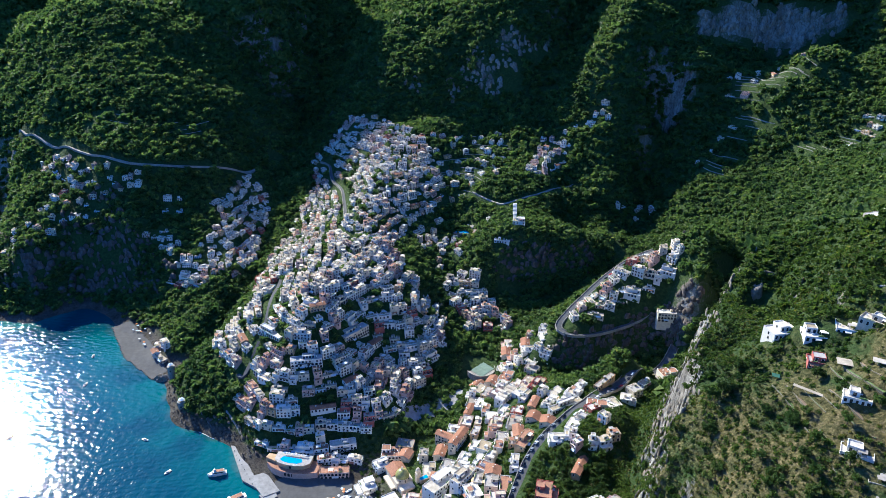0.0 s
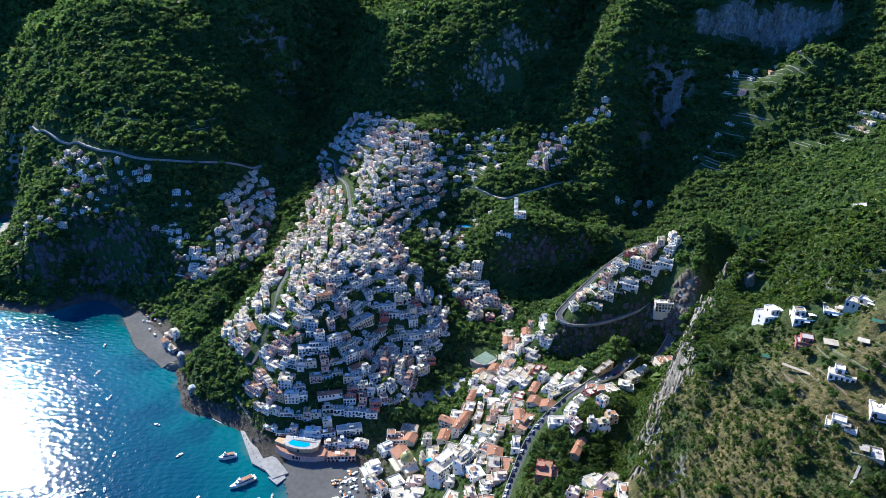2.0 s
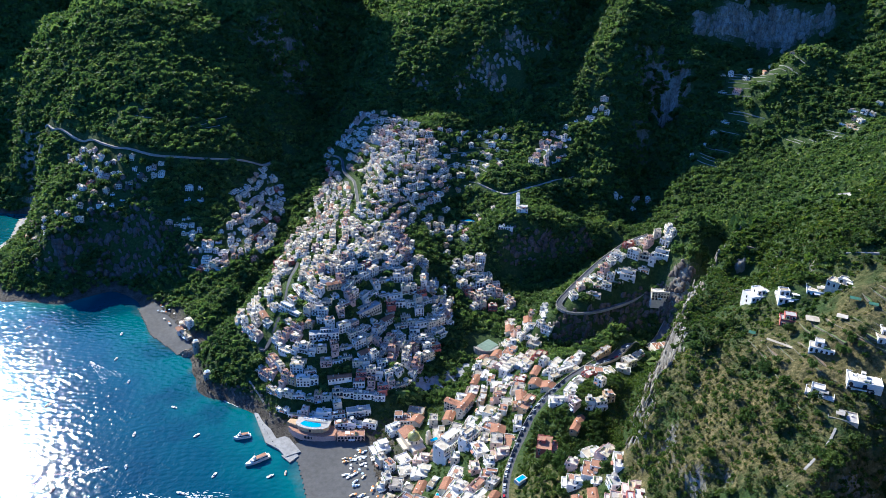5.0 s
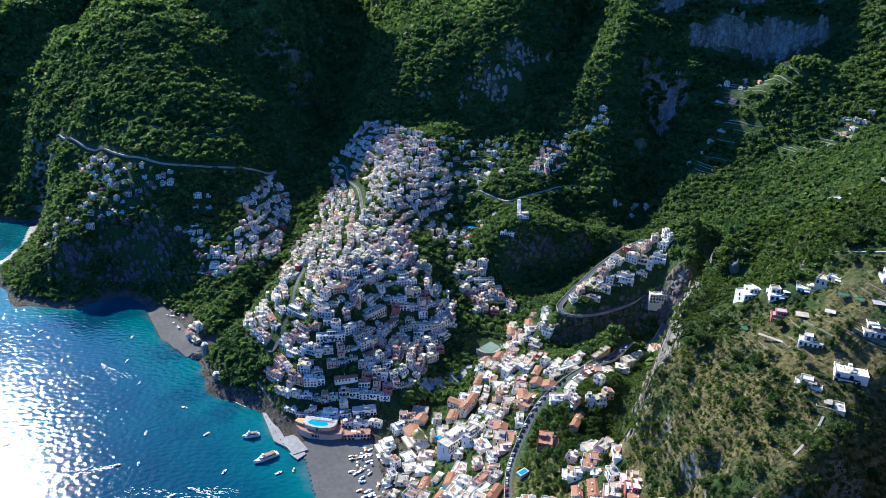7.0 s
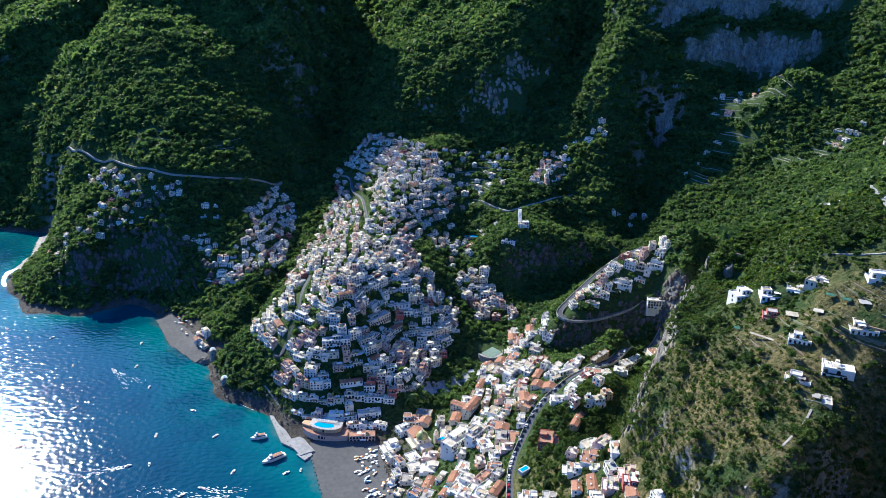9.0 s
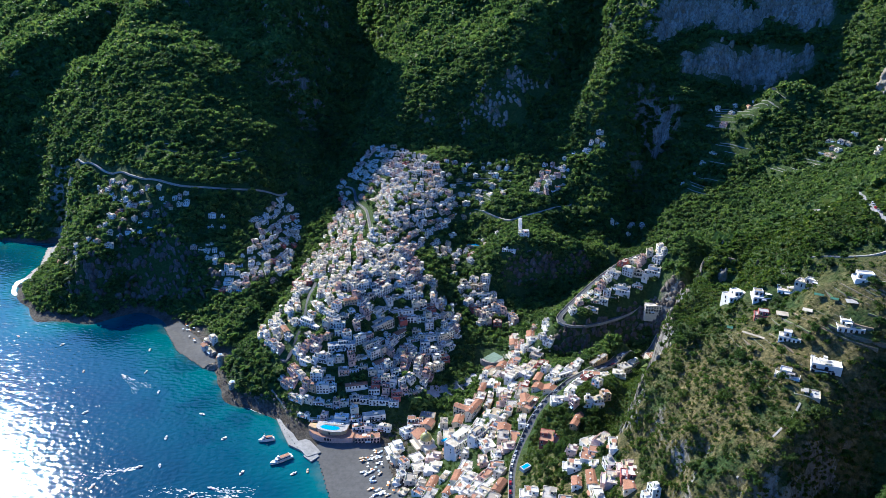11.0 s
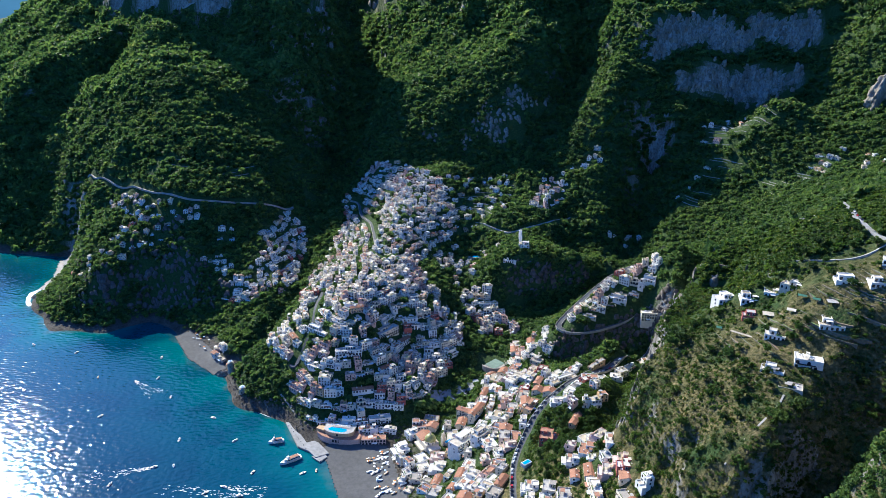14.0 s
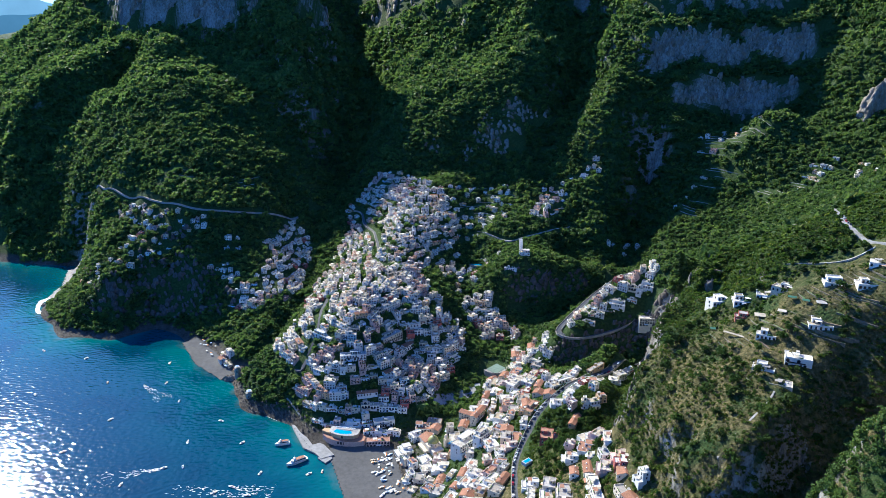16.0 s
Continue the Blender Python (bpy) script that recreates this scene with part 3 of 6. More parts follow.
def downhill(x, y, reach=9.0):
    gx = float(base_height(x + reach, y)[0] - base_height(x - reach, y)[0])
    gy = float(base_height(x, y + reach)[0] - base_height(x, y - reach)[0])
    return math.atan2(-gy, -gx)


def inside(x, y, ring):
    hit, n = False, len(ring)
    for i in range(n):
        (x1, y1), (x2, y2) = ring[i], ring[(i + 1) % n]
        if (y1 > y) != (y2 > y) and x < (x2 - x1) * (y - y1) / (y2 - y1) + x1:
            hit = not hit
    return hit


def curve_points(points, step=4.0):
    """A smooth line through (x, y) or (x, y, z) points."""
    p = [np.array(q, float) for q in points]
    p = [2 * p[0] - p[1]] + p + [2 * p[-1] - p[-2]]
    out = []
    for a, b, c, d in zip(p, p[1:], p[2:], p[3:]):
        n = max(2, int(np.linalg.norm(c[:2] - b[:2]) / step))
        for k in range(n):
            t = k / n
            out.append(0.5 * (2 * b + (c - a) * t + (2 * a - 5 * b + 4 * c - d) * t * t + (3 * b - a - 3 * c + d) * t**3))
    return np.array(out + [p[-2]])


TAKEN = []  # (x, y, radius) of what is built, where no wood grows
CELLS = {}  # the same, by cells of 20 m


def take(x, y, r):
    TAKEN.append((x, y, r))
    CELLS.setdefault((int(x // 20), int(y // 20)), []).append((x, y, r))


def taken_near(x, y):
    i, j = int(x // 20), int(y // 20)
    return [q for a in (i - 1, i, i + 1) for b in (j - 1, j, j + 1) for q in CELLS.get((a, b), ())]

# ---- roads, quay, beaches ----
def ribbon(points, half, z, low, shift=0.0):
    """A band along a line of (x, y) at heights z, half as wide as given, with skirts reaching down to low under it."""
    s = Shape()
    t = np.gradient(points, axis=0)
    nrm = np.stack([-t[:, 1], t[:, 0]], -1) / np.maximum(np.linalg.norm(t, axis=1), 1e-6)[:, None]
    a, b = points + nrm * (shift - half), points + nrm * (shift + half)
    v = []
    for k in range(len(points)):
        v += [(*a[k], z[k] - low), (*a[k], z[k]), (*b[k], z[k]), (*b[k], z[k] - low)]
    f = []
    for k in range(len(points) - 1):
        i = 4 * k
        f += [(i, i + 4, i + 5, i + 1), (i + 1, i + 5, i + 6, i + 2), (i + 2, i + 6, i + 7, i + 3)]
    f += [(0, 1, 2, 3), tuple(4 * (len(points) - 1) + j for j in (3, 2, 1, 0))]
    return s.add(v, f)


def road(name, points, width, label, mat=ASPHALT, wall=True, lift=0.6, deep=2.0):
    p = curve_points(points)
    xy = p[:, :2]
    z = height(xy[:, 0], xy[:, 1]) + lift if p.shape[1] == 2 else p[:, 2]
    for _ in range(6):
        z[1:-1] = (z[:-2] + 2 * z[1:-1] + z[2:]) / 4
    ob = tagged(new(name, ribbon(xy, width / 2, z, deep).mesh(name, mat)), label, "road", kind="structure")
    if wall:
        for side in (-1, 1):
            part("parapet", ribbon(xy, 0.2, z + 0.8, deep + 0.8, side * (width / 2 + 0.24)), STONE, ob, "pale stone parapet wall")
    for q in xy[::2]:
        take(q[0], q[1], width / 2 + 2.5)
    return xy, z


road("road_west", [(-592, 1062), (-578, 1046), (-560, 1028), (-515, 992), (-470, 958), (-420, 925), (-380, 908), (-340, 914), (-300, 935), (-262, 965), (-235, 1005)], 4.6, "pale coast road cut along the steep hillside", PATH)
BEND_XY, BEND_Z = road("road_bend", [(236, 716, 121), (212, 712, 112), (185, 697, 99), (160, 677, 86), (142, 661, 76), (133, 648, 71), (137, 639, 69.5), (150, 636, 69), (168, 638, 70), (188, 643, 73), (210, 649, 79), (228, 654, 90)], 5.5, "grey asphalt road curling round the rock spur")
EAST_XY, EAST_Z = road("road_east", [(56, 330), (58, 355), (60, 380), (64, 410), (73, 438), (84, 466), (98, 486), (114, 499), (130, 516), (150, 540), (172, 560), (196, 584), (222, 606), (238, 622)], 7.5, "asphalt town road lined with parked cars")
road("road_lane", [(-166, 606), (-160, 600), (-154, 612), (-147, 640), (-150, 690), (-150, 730)], 3.6, "narrow grey lane between the town houses", ASPHALT, False)
road("road_upper", [(59, 909), (74, 892), (95, 874), (118, 882), (150, 900), (190, 930)], 2.6, "narrow hillside road below the terraces", PATH, False)
TOP_XY, TOP_Z = road("road_top", [(386, 574), (350, 500), (332, 455), (327, 425), (326, 395), (335, 362)], 4.2, "light hillside road above the gardens", CONCRETE, False)
road("road_town_top", [(-150, 1020), (-135, 1000), (-128, 970), (-110, 930), (-100, 880), (-92, 830)], 5.0, "road climbing through the upper town", ASPHALT)
road("path_gardens", [(268, 420), (282, 412), (300, 402), (320, 398)], 1.3, "pale footpath along the garden terraces", PATH, False)
road("path_slope", [(172, 276), (184, 281), (196, 288), (208, 297), (216, 306)], 1.2, "narrow footpath on the scrubby slope", PATH, False, 0.5, 0.8)
road("path_beach", [(-172, 580), (-162, 569), (-154, 558)], 1.3, "stone walkway cut along the sea cliff", STONE, False, 1.0)

quay = tagged(new("quay", Shape().prism([(-162, 552), (-155, 551), (-133, 516), (-124, 520), (-108, 499), (-120, 492), (-128, 502), (-141, 510)], -6, 2.0).mesh("quay", CONCRETE)), "pale concrete quay with a stepped landing", "quay", kind="structure")
part("landing", Shape().prism([(-124, 494), (-115, 486), (-109, 494), (-114, 502)], -6, 1.5), CONCRETE, quay)
for k in range(9):
    part("bollard", Shape().tube(-157 + 3.6 * k, 545 - 5.6 * k, 0.35, 0.3, 2.0, 2.7, 8), IRON, quay)


def draped(name, ring, step, lift, mat, label, category, kind="structure", wobble=0.0):
    """A sheet laid on the ground within a ring."""
    x0, x1 = min(p[0] for p in ring), max(p[0] for p in ring)
    y0, y1 = min(p[1] for p in ring), max(p[1] for p in ring)
    xs, ys = np.arange(x0, x1 + step, step), np.arange(y0, y1 + step, step)
    gx, gy = np.meshgrid(xs, ys)
    gz = np.maximum(height(gx, gy), 0.15) + lift + wobble * fbm(gx, gy, 6, 2, 4)
    s, index = Shape(), {}
    for j in range(len(ys) - 1):
        for i in range(len(xs) - 1):
            if inside(xs[i] + step / 2, ys[j] + step / 2, ring):
                f = []
                for a, b in ((i, j), (i + 1, j), (i + 1, j + 1), (i, j + 1)):
                    if (a, b) not in index:
                        index[a, b] = len(s.v)
                        s.v.append((float(xs[a]), float(ys[b]), float(gz[b, a])))
                    f.append(index[a, b])
                s.f.append(tuple(f))
    ob = new(name, s.mesh(name, mat))
    return tagged(ob, label, category, kind=kind) if kind else tagged(ob, label, category)


draped("beach", [(-116, 508), (-100, 518), (-52, 510), (-30, 440), (-10, 360), (-46, 330), (-76, 390), (-90, 437), (-102, 470)], 2.0, 0.35, SAND, "dark grey sand beach with a pebbly edge", "beach")
draped("beach", [(-350, 748), (-332, 758), (-292, 712), (-256, 662), (-268, 650), (-312, 689)], 2.0, 0.35, SAND, "narrow grey shingle beach below the cliff", "beach")
draped("beach", [(-642, 1018), (-620, 1048), (-590, 960), (-585, 880), (-612, 900), (-616, 950)], 3.0, 0.4, PATH, "small pale pebble cove under the headland", "beach")


def foam_line(points, width, seed):
    p = curve_points(points, 3.0)
    w = width * (0.55 + 0.9 * np.abs(fbm(p[:, 0], p[:, 1], 14, 3, seed)))
    off = 1.6 * fbm(p[:, 0], p[:, 1], 22, 3, seed + 5)
    t = np.gradient(p, axis=0)
    nrm = np.stack([-t[:, 1], t[:, 0]], -1) / np.linalg.norm(t, axis=1)[:, None]
    a, b = p + nrm * (off - w)[:, None], p + nrm * (off + w)[:, None]
    n = len(p)
    s = Shape().add([(*q, 0.12) for q in a] + [(*q, 0.12) for q in b], [(i, i + 1, n + i + 1, n + i) for i in range(n - 1)])
    return tagged(new("surf", s.mesh("surf", FOAM)), "thin white line of surf along the beach", "surf", kind="stuff")


foam_line([(-108, 499), (-96, 478), (-84, 450), (-76, 425), (-66, 395)], 0.5, 1)
foam_line([(-346, 748), (-320, 716), (-300, 686), (-272, 656)], 0.6, 2)
foam_line([(-640, 1022), (-624, 985), (-612, 945), (-604, 915), (-598, 880)], 3.0, 3)
foam_line([(-606, 905), (-612, 880), (-602, 852), (-590, 838)], 5.0, 4)
foam_line([(-245, 634), (-238, 618), (-228, 600), (-205, 578), (-180, 562)], 0.35, 6)
draped("stream_bed", [(-8, 566), (14, 580), (34, 593), (46, 606), (38, 612), (22, 602), (-4, 586), (-14, 576)], 2.0, 0.4, CONCRETE, "grey paved stream bed between garden walls", "stream bed", wobble=0.4)
for q in ((-4, 574), (8, 582), (20, 590), (32, 598), (40, 606)):
    take(*q, 6)

# ---- houses ----
def window_box(x, y, z, w, h, face):
    """One window on a wall: a raised surround and a pane. face: 0 front (-y), 2 left (-x), 3 right."""
    frame_s, pane = Shape(), Shape()
    for shape, grow, out in ((frame_s, 0.16, 0.05), (pane, 0.0, 0.09)):
        a, b = w / 2 + grow, h + grow
        if face == 0:
            shape.box(x - a, x + a, y - out, y + 0.1, z - grow, z + b)
        else:
            lo, hi = (x - out, x + 0.1) if face == 2 else (x - 0.1, x + out)
            shape.box(lo, hi, y - a, y + a, z - grow, z + b)
    return frame_s, pane


def arch_ring(x, z, w, h, n=6):
    r = w / 2
    return [(x - r, z), (x + r, z)] + [(x + r * math.cos(math.pi * k / n), z + h - r + r * math.sin(math.pi * k / n)) for k in range(n + 1)]


def rim_shape(x0, x1, y0, y1, z, t=0.22, h=0.75):
    """A closed parapet round a flat roof."""
    o, i = [(x0, y0), (x1, y0), (x1, y1), (x0, y1)], [(x0 + t, y0 + t), (x1 - t, y0 + t), (x1 - t, y1 - t), (x0 + t, y1 - t)]
    v = [(*p, z) for p in o] + [(*p, z + h) for p in o] + [(*p, z + h) for p in i] + [(*p, z) for p in i]
    f = []
    for k in range(4):
        n = (k + 1) % 4
        f += [(k, n, 4 + n, 4 + k), (4 + k, 4 + n, 8 + n, 8 + k), (8 + k, 8 + n, 12 + n, 12 + k)]
    return Shape().add(v, f)


def house_pieces(walls, roofs, w, d, storeys, style, rng, skirt=9.0):
    """The pieces of a hillside house, front to -y: (name, [(shape, material)], label). style: flat, vault, tile, step, arcade."""
    out = []
    s3 = 2.9
    top = storeys * s3
    body = Shape().box(-w / 2, w / 2, -d / 2, d / 2, -skirt, top)
    blocks = [(-w / 2, w / 2, -d / 2, d / 2, 0, top)]
    if style == "step":
        e = rng.uniform(2.6, 4.2)
        body.box(-w / 2 - rng.uniform(0, 1.5), w / 2 + rng.uniform(-2, 1.0), -d / 2 - e, -d / 2 + 0.02, -skirt - 3, s3 * 0.95)
        blocks.append((-w / 2, w / 2 - 2, -d / 2 - e, -d / 2, 0, s3 * 0.95))
    if rng.random() < 0.5 and style != "tile":
        ux0 = -w / 2 + rng.uniform(0, 0.4) * w
        ux1, uy0 = min(w / 2 - 0.02, ux0 + rng.uniform(0.35, 0.6) * w), -d / 2 + rng.uniform(0.25, 0.5) * d
        body.box(ux0, ux1, uy0, d / 2 - 0.03, top, top + 2.6)
        blocks.append((ux0, ux1, uy0, d / 2 - 0.03, top, top + 2.6))
    out.append(("wall", [(body, walls)], ""))
    for x0, x1, y0, y1, z0, z1 in blocks:
        for r in range(max(1, round((z1 - z0) / s3))):
            n = max(1, int((x1 - x0) / rng.uniform(2.5, 3.2)))
            for k in range(n):
                xx = x0 + (k + 0.5) * (x1 - x0) / n
                if rng.random() < 0.85:
                    # loggia arches are dark plates on the wall, their shade put in as colour
                    if style == "arcade" and r < 2:
                        out.append(("arch", [(Shape().wall_prism(arch_ring(xx, z0 + r * s3 + 0.1, (x1 - x0) / n * 0.66, 2.4), y0 - 0.06, y0 + 0.1), GLASS_AND_SHADE)], "dark plate in place of a shaded arched opening"))
                    else:
                        fr, pn = window_box(xx, y0, z0 + r * s3 + (0.12 if r == 0 else 0.6), rng.uniform(1.15, 1.75), 2.15 if r == 0 else rng.choice((1.5, 1.9)), 0)
                        out.append(("window", [(fr, WHITE), (pn, GLASS_AND_SHADE)], ""))
            for face, xx in ((2, x0), (3, x1)):
                if rng.random() < 0.9:
                    fr, pn = window_box(xx, rng.uniform(y0 + 1.5, y1 - 1.5), z0 + r * s3 + 0.7, 1.25, 1.7, face)
                    out.append(("window", [(fr, WHITE), (pn, GLASS_AND_SHADE)], ""))
            if r > 0 and rng.random() < 0.75:
                a, b = sorted((rng.uniform(x0, x1), rng.uniform(x0, x1)))
                if b - a > 2:
                    z = z0 + r * s3
                    out.append(("balcony", [(Shape().box(a, b, y0 - 1.5, y0, z - 0.2, z), WHITE), (Shape().box(a, b, y0 - 1.5, y0 - 1.42, z, z + 0.95), IRON)], "white balcony with a thin railing"))
    if style == "tile":
        out.append(("roof", [(Shape().gable(-w / 2, w / 2, -d / 2, d / 2, top, d * 0.2), roofs)], ""))
        g = d * 0.195
        out.append(("gable", [(Shape().add([(-w / 2, -d / 2, top), (-w / 2, d / 2, top), (-w / 2, 0, top + g), (w / 2, -d / 2, top), (w / 2, d / 2, top), (w / 2, 0, top + g)], [(0, 2, 1), (3, 4, 5), (0, 3, 5, 2), (1, 2, 5, 4)]), walls)], ""))
    else:
        for x0, x1, y0, y1, z0, z1 in blocks:
            out.append(("roof", [(Shape().box(x0 + 0.24, x1 - 0.24, y0 + 0.24, y1 - 0.24, z1 - 0.05, z1 + 0.12), roofs)], ""))
            out.append(("parapet", [(rim_shape(x0, x1, y0, y1, z1, h=rng.uniform(0.35, 0.9)), walls)], ""))
        if style == "vault":
            n = max(1, int(w / 4.5))
            for k in range(n):
                x0, x1 = -w / 2 + 0.3 + k * (w - 0.6) / n, -w / 2 + 0.3 + (k + 1) * (w - 0.6) / n
                ring = [(x0, top), (x1, top)] + [(0.5 * (x0 + x1) + 0.5 * (x1 - x0) * math.cos(math.pi * j / 8), top + 1.5 * math.sin(math.pi * j / 8)) for j in range(1, 8)]
                out.append(("vault", [(Shape().wall_prism(ring, -d / 2 + 0.3, d / 2 - 0.3), roofs)], "whitewashed barrel vault"))
        elif rng.random() < 0.35:
            x, y = rng.uniform(-0.2, 0.2) * w, -d * 0.2
            posts = Shape()
            for a in (-1.8, 1.8):
                for b in (-1.3, 1.3):
                    posts.box(x + a - 0.08, x + a + 0.08, y + b - 0.08, y + b + 0.08, top + 0.1, top + 2.4)
            posts.box(x - 2.1, x + 2.1, y - 1.6, y + 1.6, top + 2.4, top + 2.52)
            out.append(("pergola", [(posts, rng.choice((ROOFGREY, TERRACOTTA, WHITE)))], "roof terrace pergola"))
    if style != "tile":
        x, y = rng.uniform(-0.3, 0.3) * w, rng.uniform(0.05, 0.3) * d
        a, b, h = rng.uniform(0.9, 1.6), rng.uniform(0.8, 1.3), rng.uniform(1.9, 2.4)
        out.append(("stair_head", [(Shape().box(x - a, x + a, y - b, y + b, top, top + h), walls), (Shape().box(x - a - 0.15, x + a + 0.15, y - b - 0.15, y + b + 0.15, top + h, top + h + 0.14), roofs), (Shape().box(x - 0.45, x + 0.45, y - b - 0.05, y - b + 0.1, top + 0.1, top + 1.9), SHUTTER)], "small roof-top stair head with a door"))
        px, g = rng.uniform(-0.25, 0.25) * w, rng.uniform(0.8, 2.2)
        out.append(("planter", [(Shape().box(px - g, px + g, -d / 2 + 0.35, -d / 2 + 0.85, top + 0.1, top + rng.uniform(0.7, 1.3)), GRASS)], "long green planter on the terrace"))
        if rng.random() < 0.45:
            px, g = rng.uniform(-0.25, 0.25) * w, rng.uniform(1.4, 2.6)
            out.append(("awning", [(Shape().add([(px - g, -d / 2 - 1.7, 2.1), (px + g, -d / 2 - 1.7, 2.1), (px + g, -d / 2, 2.75), (px - g, -d / 2, 2.75), (px - g, -d / 2 - 1.7, 2.16), (px + g, -d / 2 - 1.7, 2.16), (px + g, -d / 2, 2.81), (px - g, -d / 2, 2.81)],
                                                [(3, 2, 1, 0), (4, 5, 6, 7), (0, 1, 5, 4), (1, 2, 6, 5), (2, 3, 7, 6), (3, 0, 4, 7)]), rng.choice((WHITE, OCHRE, TERRACOTTA, PALEBLUE)))], "cloth awning over the terrace"))
    for _ in range(rng.randint(1, 3)):
        x, y = rng.uniform(-0.42, 0.42) * w, rng.uniform(-0.3, 0.42) * d
        h = rng.uniform(0.8, 1.6) + (1.2 if style == "tile" else 0)
        out.append(("chimney", [(Shape().box(x - 0.35, x + 0.35, y - 0.3, y + 0.3, top - 0.02, top + h).box(x - 0.45, x + 0.45, y - 0.4, y + 0.4, top + h, top + h + 0.15), WHITE)], ""))
    return out


def piece_mesh(name, shapes):
    me = bpy.data.meshes.new(name)
    v, f, m = [], [], []
    for k, (s, mat) in enumerate(shapes):
        f += [tuple(i + len(v) for i in q) for q in s.f]
        v += s.v
        m += [k] * len(s.f)
        me.materials.append(mat)
    me.from_pydata(v, [], f)
    me.polygons.foreach_set("material_index", np.array(m, np.int32))
    return me


def assemble(name, label, category, pieces, group=""):
    house = thing(name, label, category, group)
    for part_name, shapes, part_label in pieces:
        ob = new(part_name, piece_mesh(part_name, shapes))
        ob.parent = house
        tagged(ob, label=part_label)
    return house


RNG = random.Random(11)
DESIGNS = []  # label, pieces, width, depth, style
SPEC = [("whitewashed house with a flat roof terrace", WHITE, ROOFWHITE, "flat", 9), ("whitewashed house stepped down the slope", WHITE, ROOFWHITE, "step", 7),
        ("white house with shallow vaulted roofs", WHITE, ROOFWHITE, "vault", 3), ("white arcaded house with arched loggias", WHITE, ROOFGREY, "arcade", 4),
        ("cream plastered house with a flat roof", CREAM, ROOFWHITE, "flat", 5), ("cream arcaded house with balconies", CREAM, ROOFGREY, "arcade", 3),
        ("pink plastered house with a paved terrace", PINK, TERRACOTTA, "step", 2), ("pink plastered house with a flat white roof", PINK, ROOFWHITE, "flat", 2), ("white house with a clay tile roof", WHITE, TILE, "tile", 2),
        ("ochre house with a flat grey terrace", OCHRE, ROOFGREY, "flat", 2), ("ochre house with a clay tile roof", OCHRE, TILE, "tile", 2),
        ("dark red plastered house with a white terrace", RED, ROOFWHITE, "step", 1), ("pale blue plastered house with a flat roof", PALEBLUE, ROOFWHITE, "flat", 1),
        ("white house with a terracotta paved roof", WHITE, TERRACOTTA, "flat", 2)]
for label, wall_m, roof_m, style, many in SPEC:
    for k in range(many):
        w, d, n = RNG.uniform(6.5, 15.5), RNG.uniform(5.4, 7.4), RNG.choice((1, 1, 2, 2, 2, 3))
        DESIGNS.append((label, house_pieces(wall_m, roof_m, w, d, n, style, RNG), w, d, style))
BROAD = [("low white house with a broad flat roof", WHITE, ROOFWHITE, "flat", 6), ("low cream house with a grey paved roof", CREAM, ROOFGREY, "flat", 4), ("low white house with a pale roof terrace in two levels", WHITE, ROOFWHITE, "step", 6), ("broad house with an orange clay tile roof", CREAM, TILE, "tile", 5),
         ("low white house with a terracotta roof terrace", WHITE, TERRACOTTA, "flat", 4), ("broad pink house with a white roof terrace", PINK, ROOFWHITE, "step", 2), ("broad ochre house with a grey roof terrace", OCHRE, ROOFGREY, "flat", 2)]
for label, wall_m, roof_m, style, many in BROAD:
    for k in range(many):
        w, d, n = RNG.uniform(9, 16), RNG.uniform(8.5, 12.0), RNG.choice((1, 1, 1, 2, 2))
        DESIGNS.append((label, house_pieces(wall_m, roof_m, w, d, n, style, RNG), w, d, "broad"))
BUILT = {}
HOUSES = []
HCELLS, PLOTS = {}, []


def house_near(x, y):
    i, j = int(x // 20), int(y // 20)
    return [q for a in (i - 1, i, i + 1) for b in (j - 1, j, j + 1) for q in HCELLS.get((a, b), ())]


FAR = []  # houses too far off to tell their parts: design and pose


def put_house(i, x, y, turn, z, group="", far=False):
    """Design i at a place, its front turned towards the angle turn."""
    label, pieces, w, d, _ = DESIGNS[i]
    m = pose(x, y, z, 0, 0, math.degrees(turn) + 90)
    HOUSES.append((x, y, max(w, d) / 2))
    HCELLS.setdefault((int(x // 20), int(y // 20)), []).append((x, y, w))
    PLOTS.append((x, y, d / 2 + 0.5))
    c, s = -math.sin(turn), math.cos(turn)
    for k in (-0.34, 0.34):
        PLOTS.append((x + c * w * k, y + s * w * k, d / 2 + 0.2))
    if far:
        s = 1.0 if y < 780 else 0.8
        FAR.append((i, m @ Matrix.Diagonal((s, s, s, 1))))
    elif i in BUILT:
        copy_thing(BUILT[i], m)["group"] = group
    else:
        BUILT[i] = assemble("house", label, "house", pieces, group)
        BUILT[i].matrix_basis = m


def clashes(i, x, y, turn, spacing, loose):
    if any((x - hx) ** 2 + (y - hy) ** 2 < (hr + 4.0) ** 2 for hx, hy, hr in taken_near(x, y)):
        return True
    c, s = math.cos(turn), math.sin(turn)
    for hx, hy, hw in house_near(x, y):
        along, across = abs(-(hx - x) * s + (hy - y) * c), abs((hx - x) * c + (hy - y) * s)
        if along < (hw + DESIGNS[i][2]) / 2 * loose and across < 0.86 * spacing:
            return True
    return False


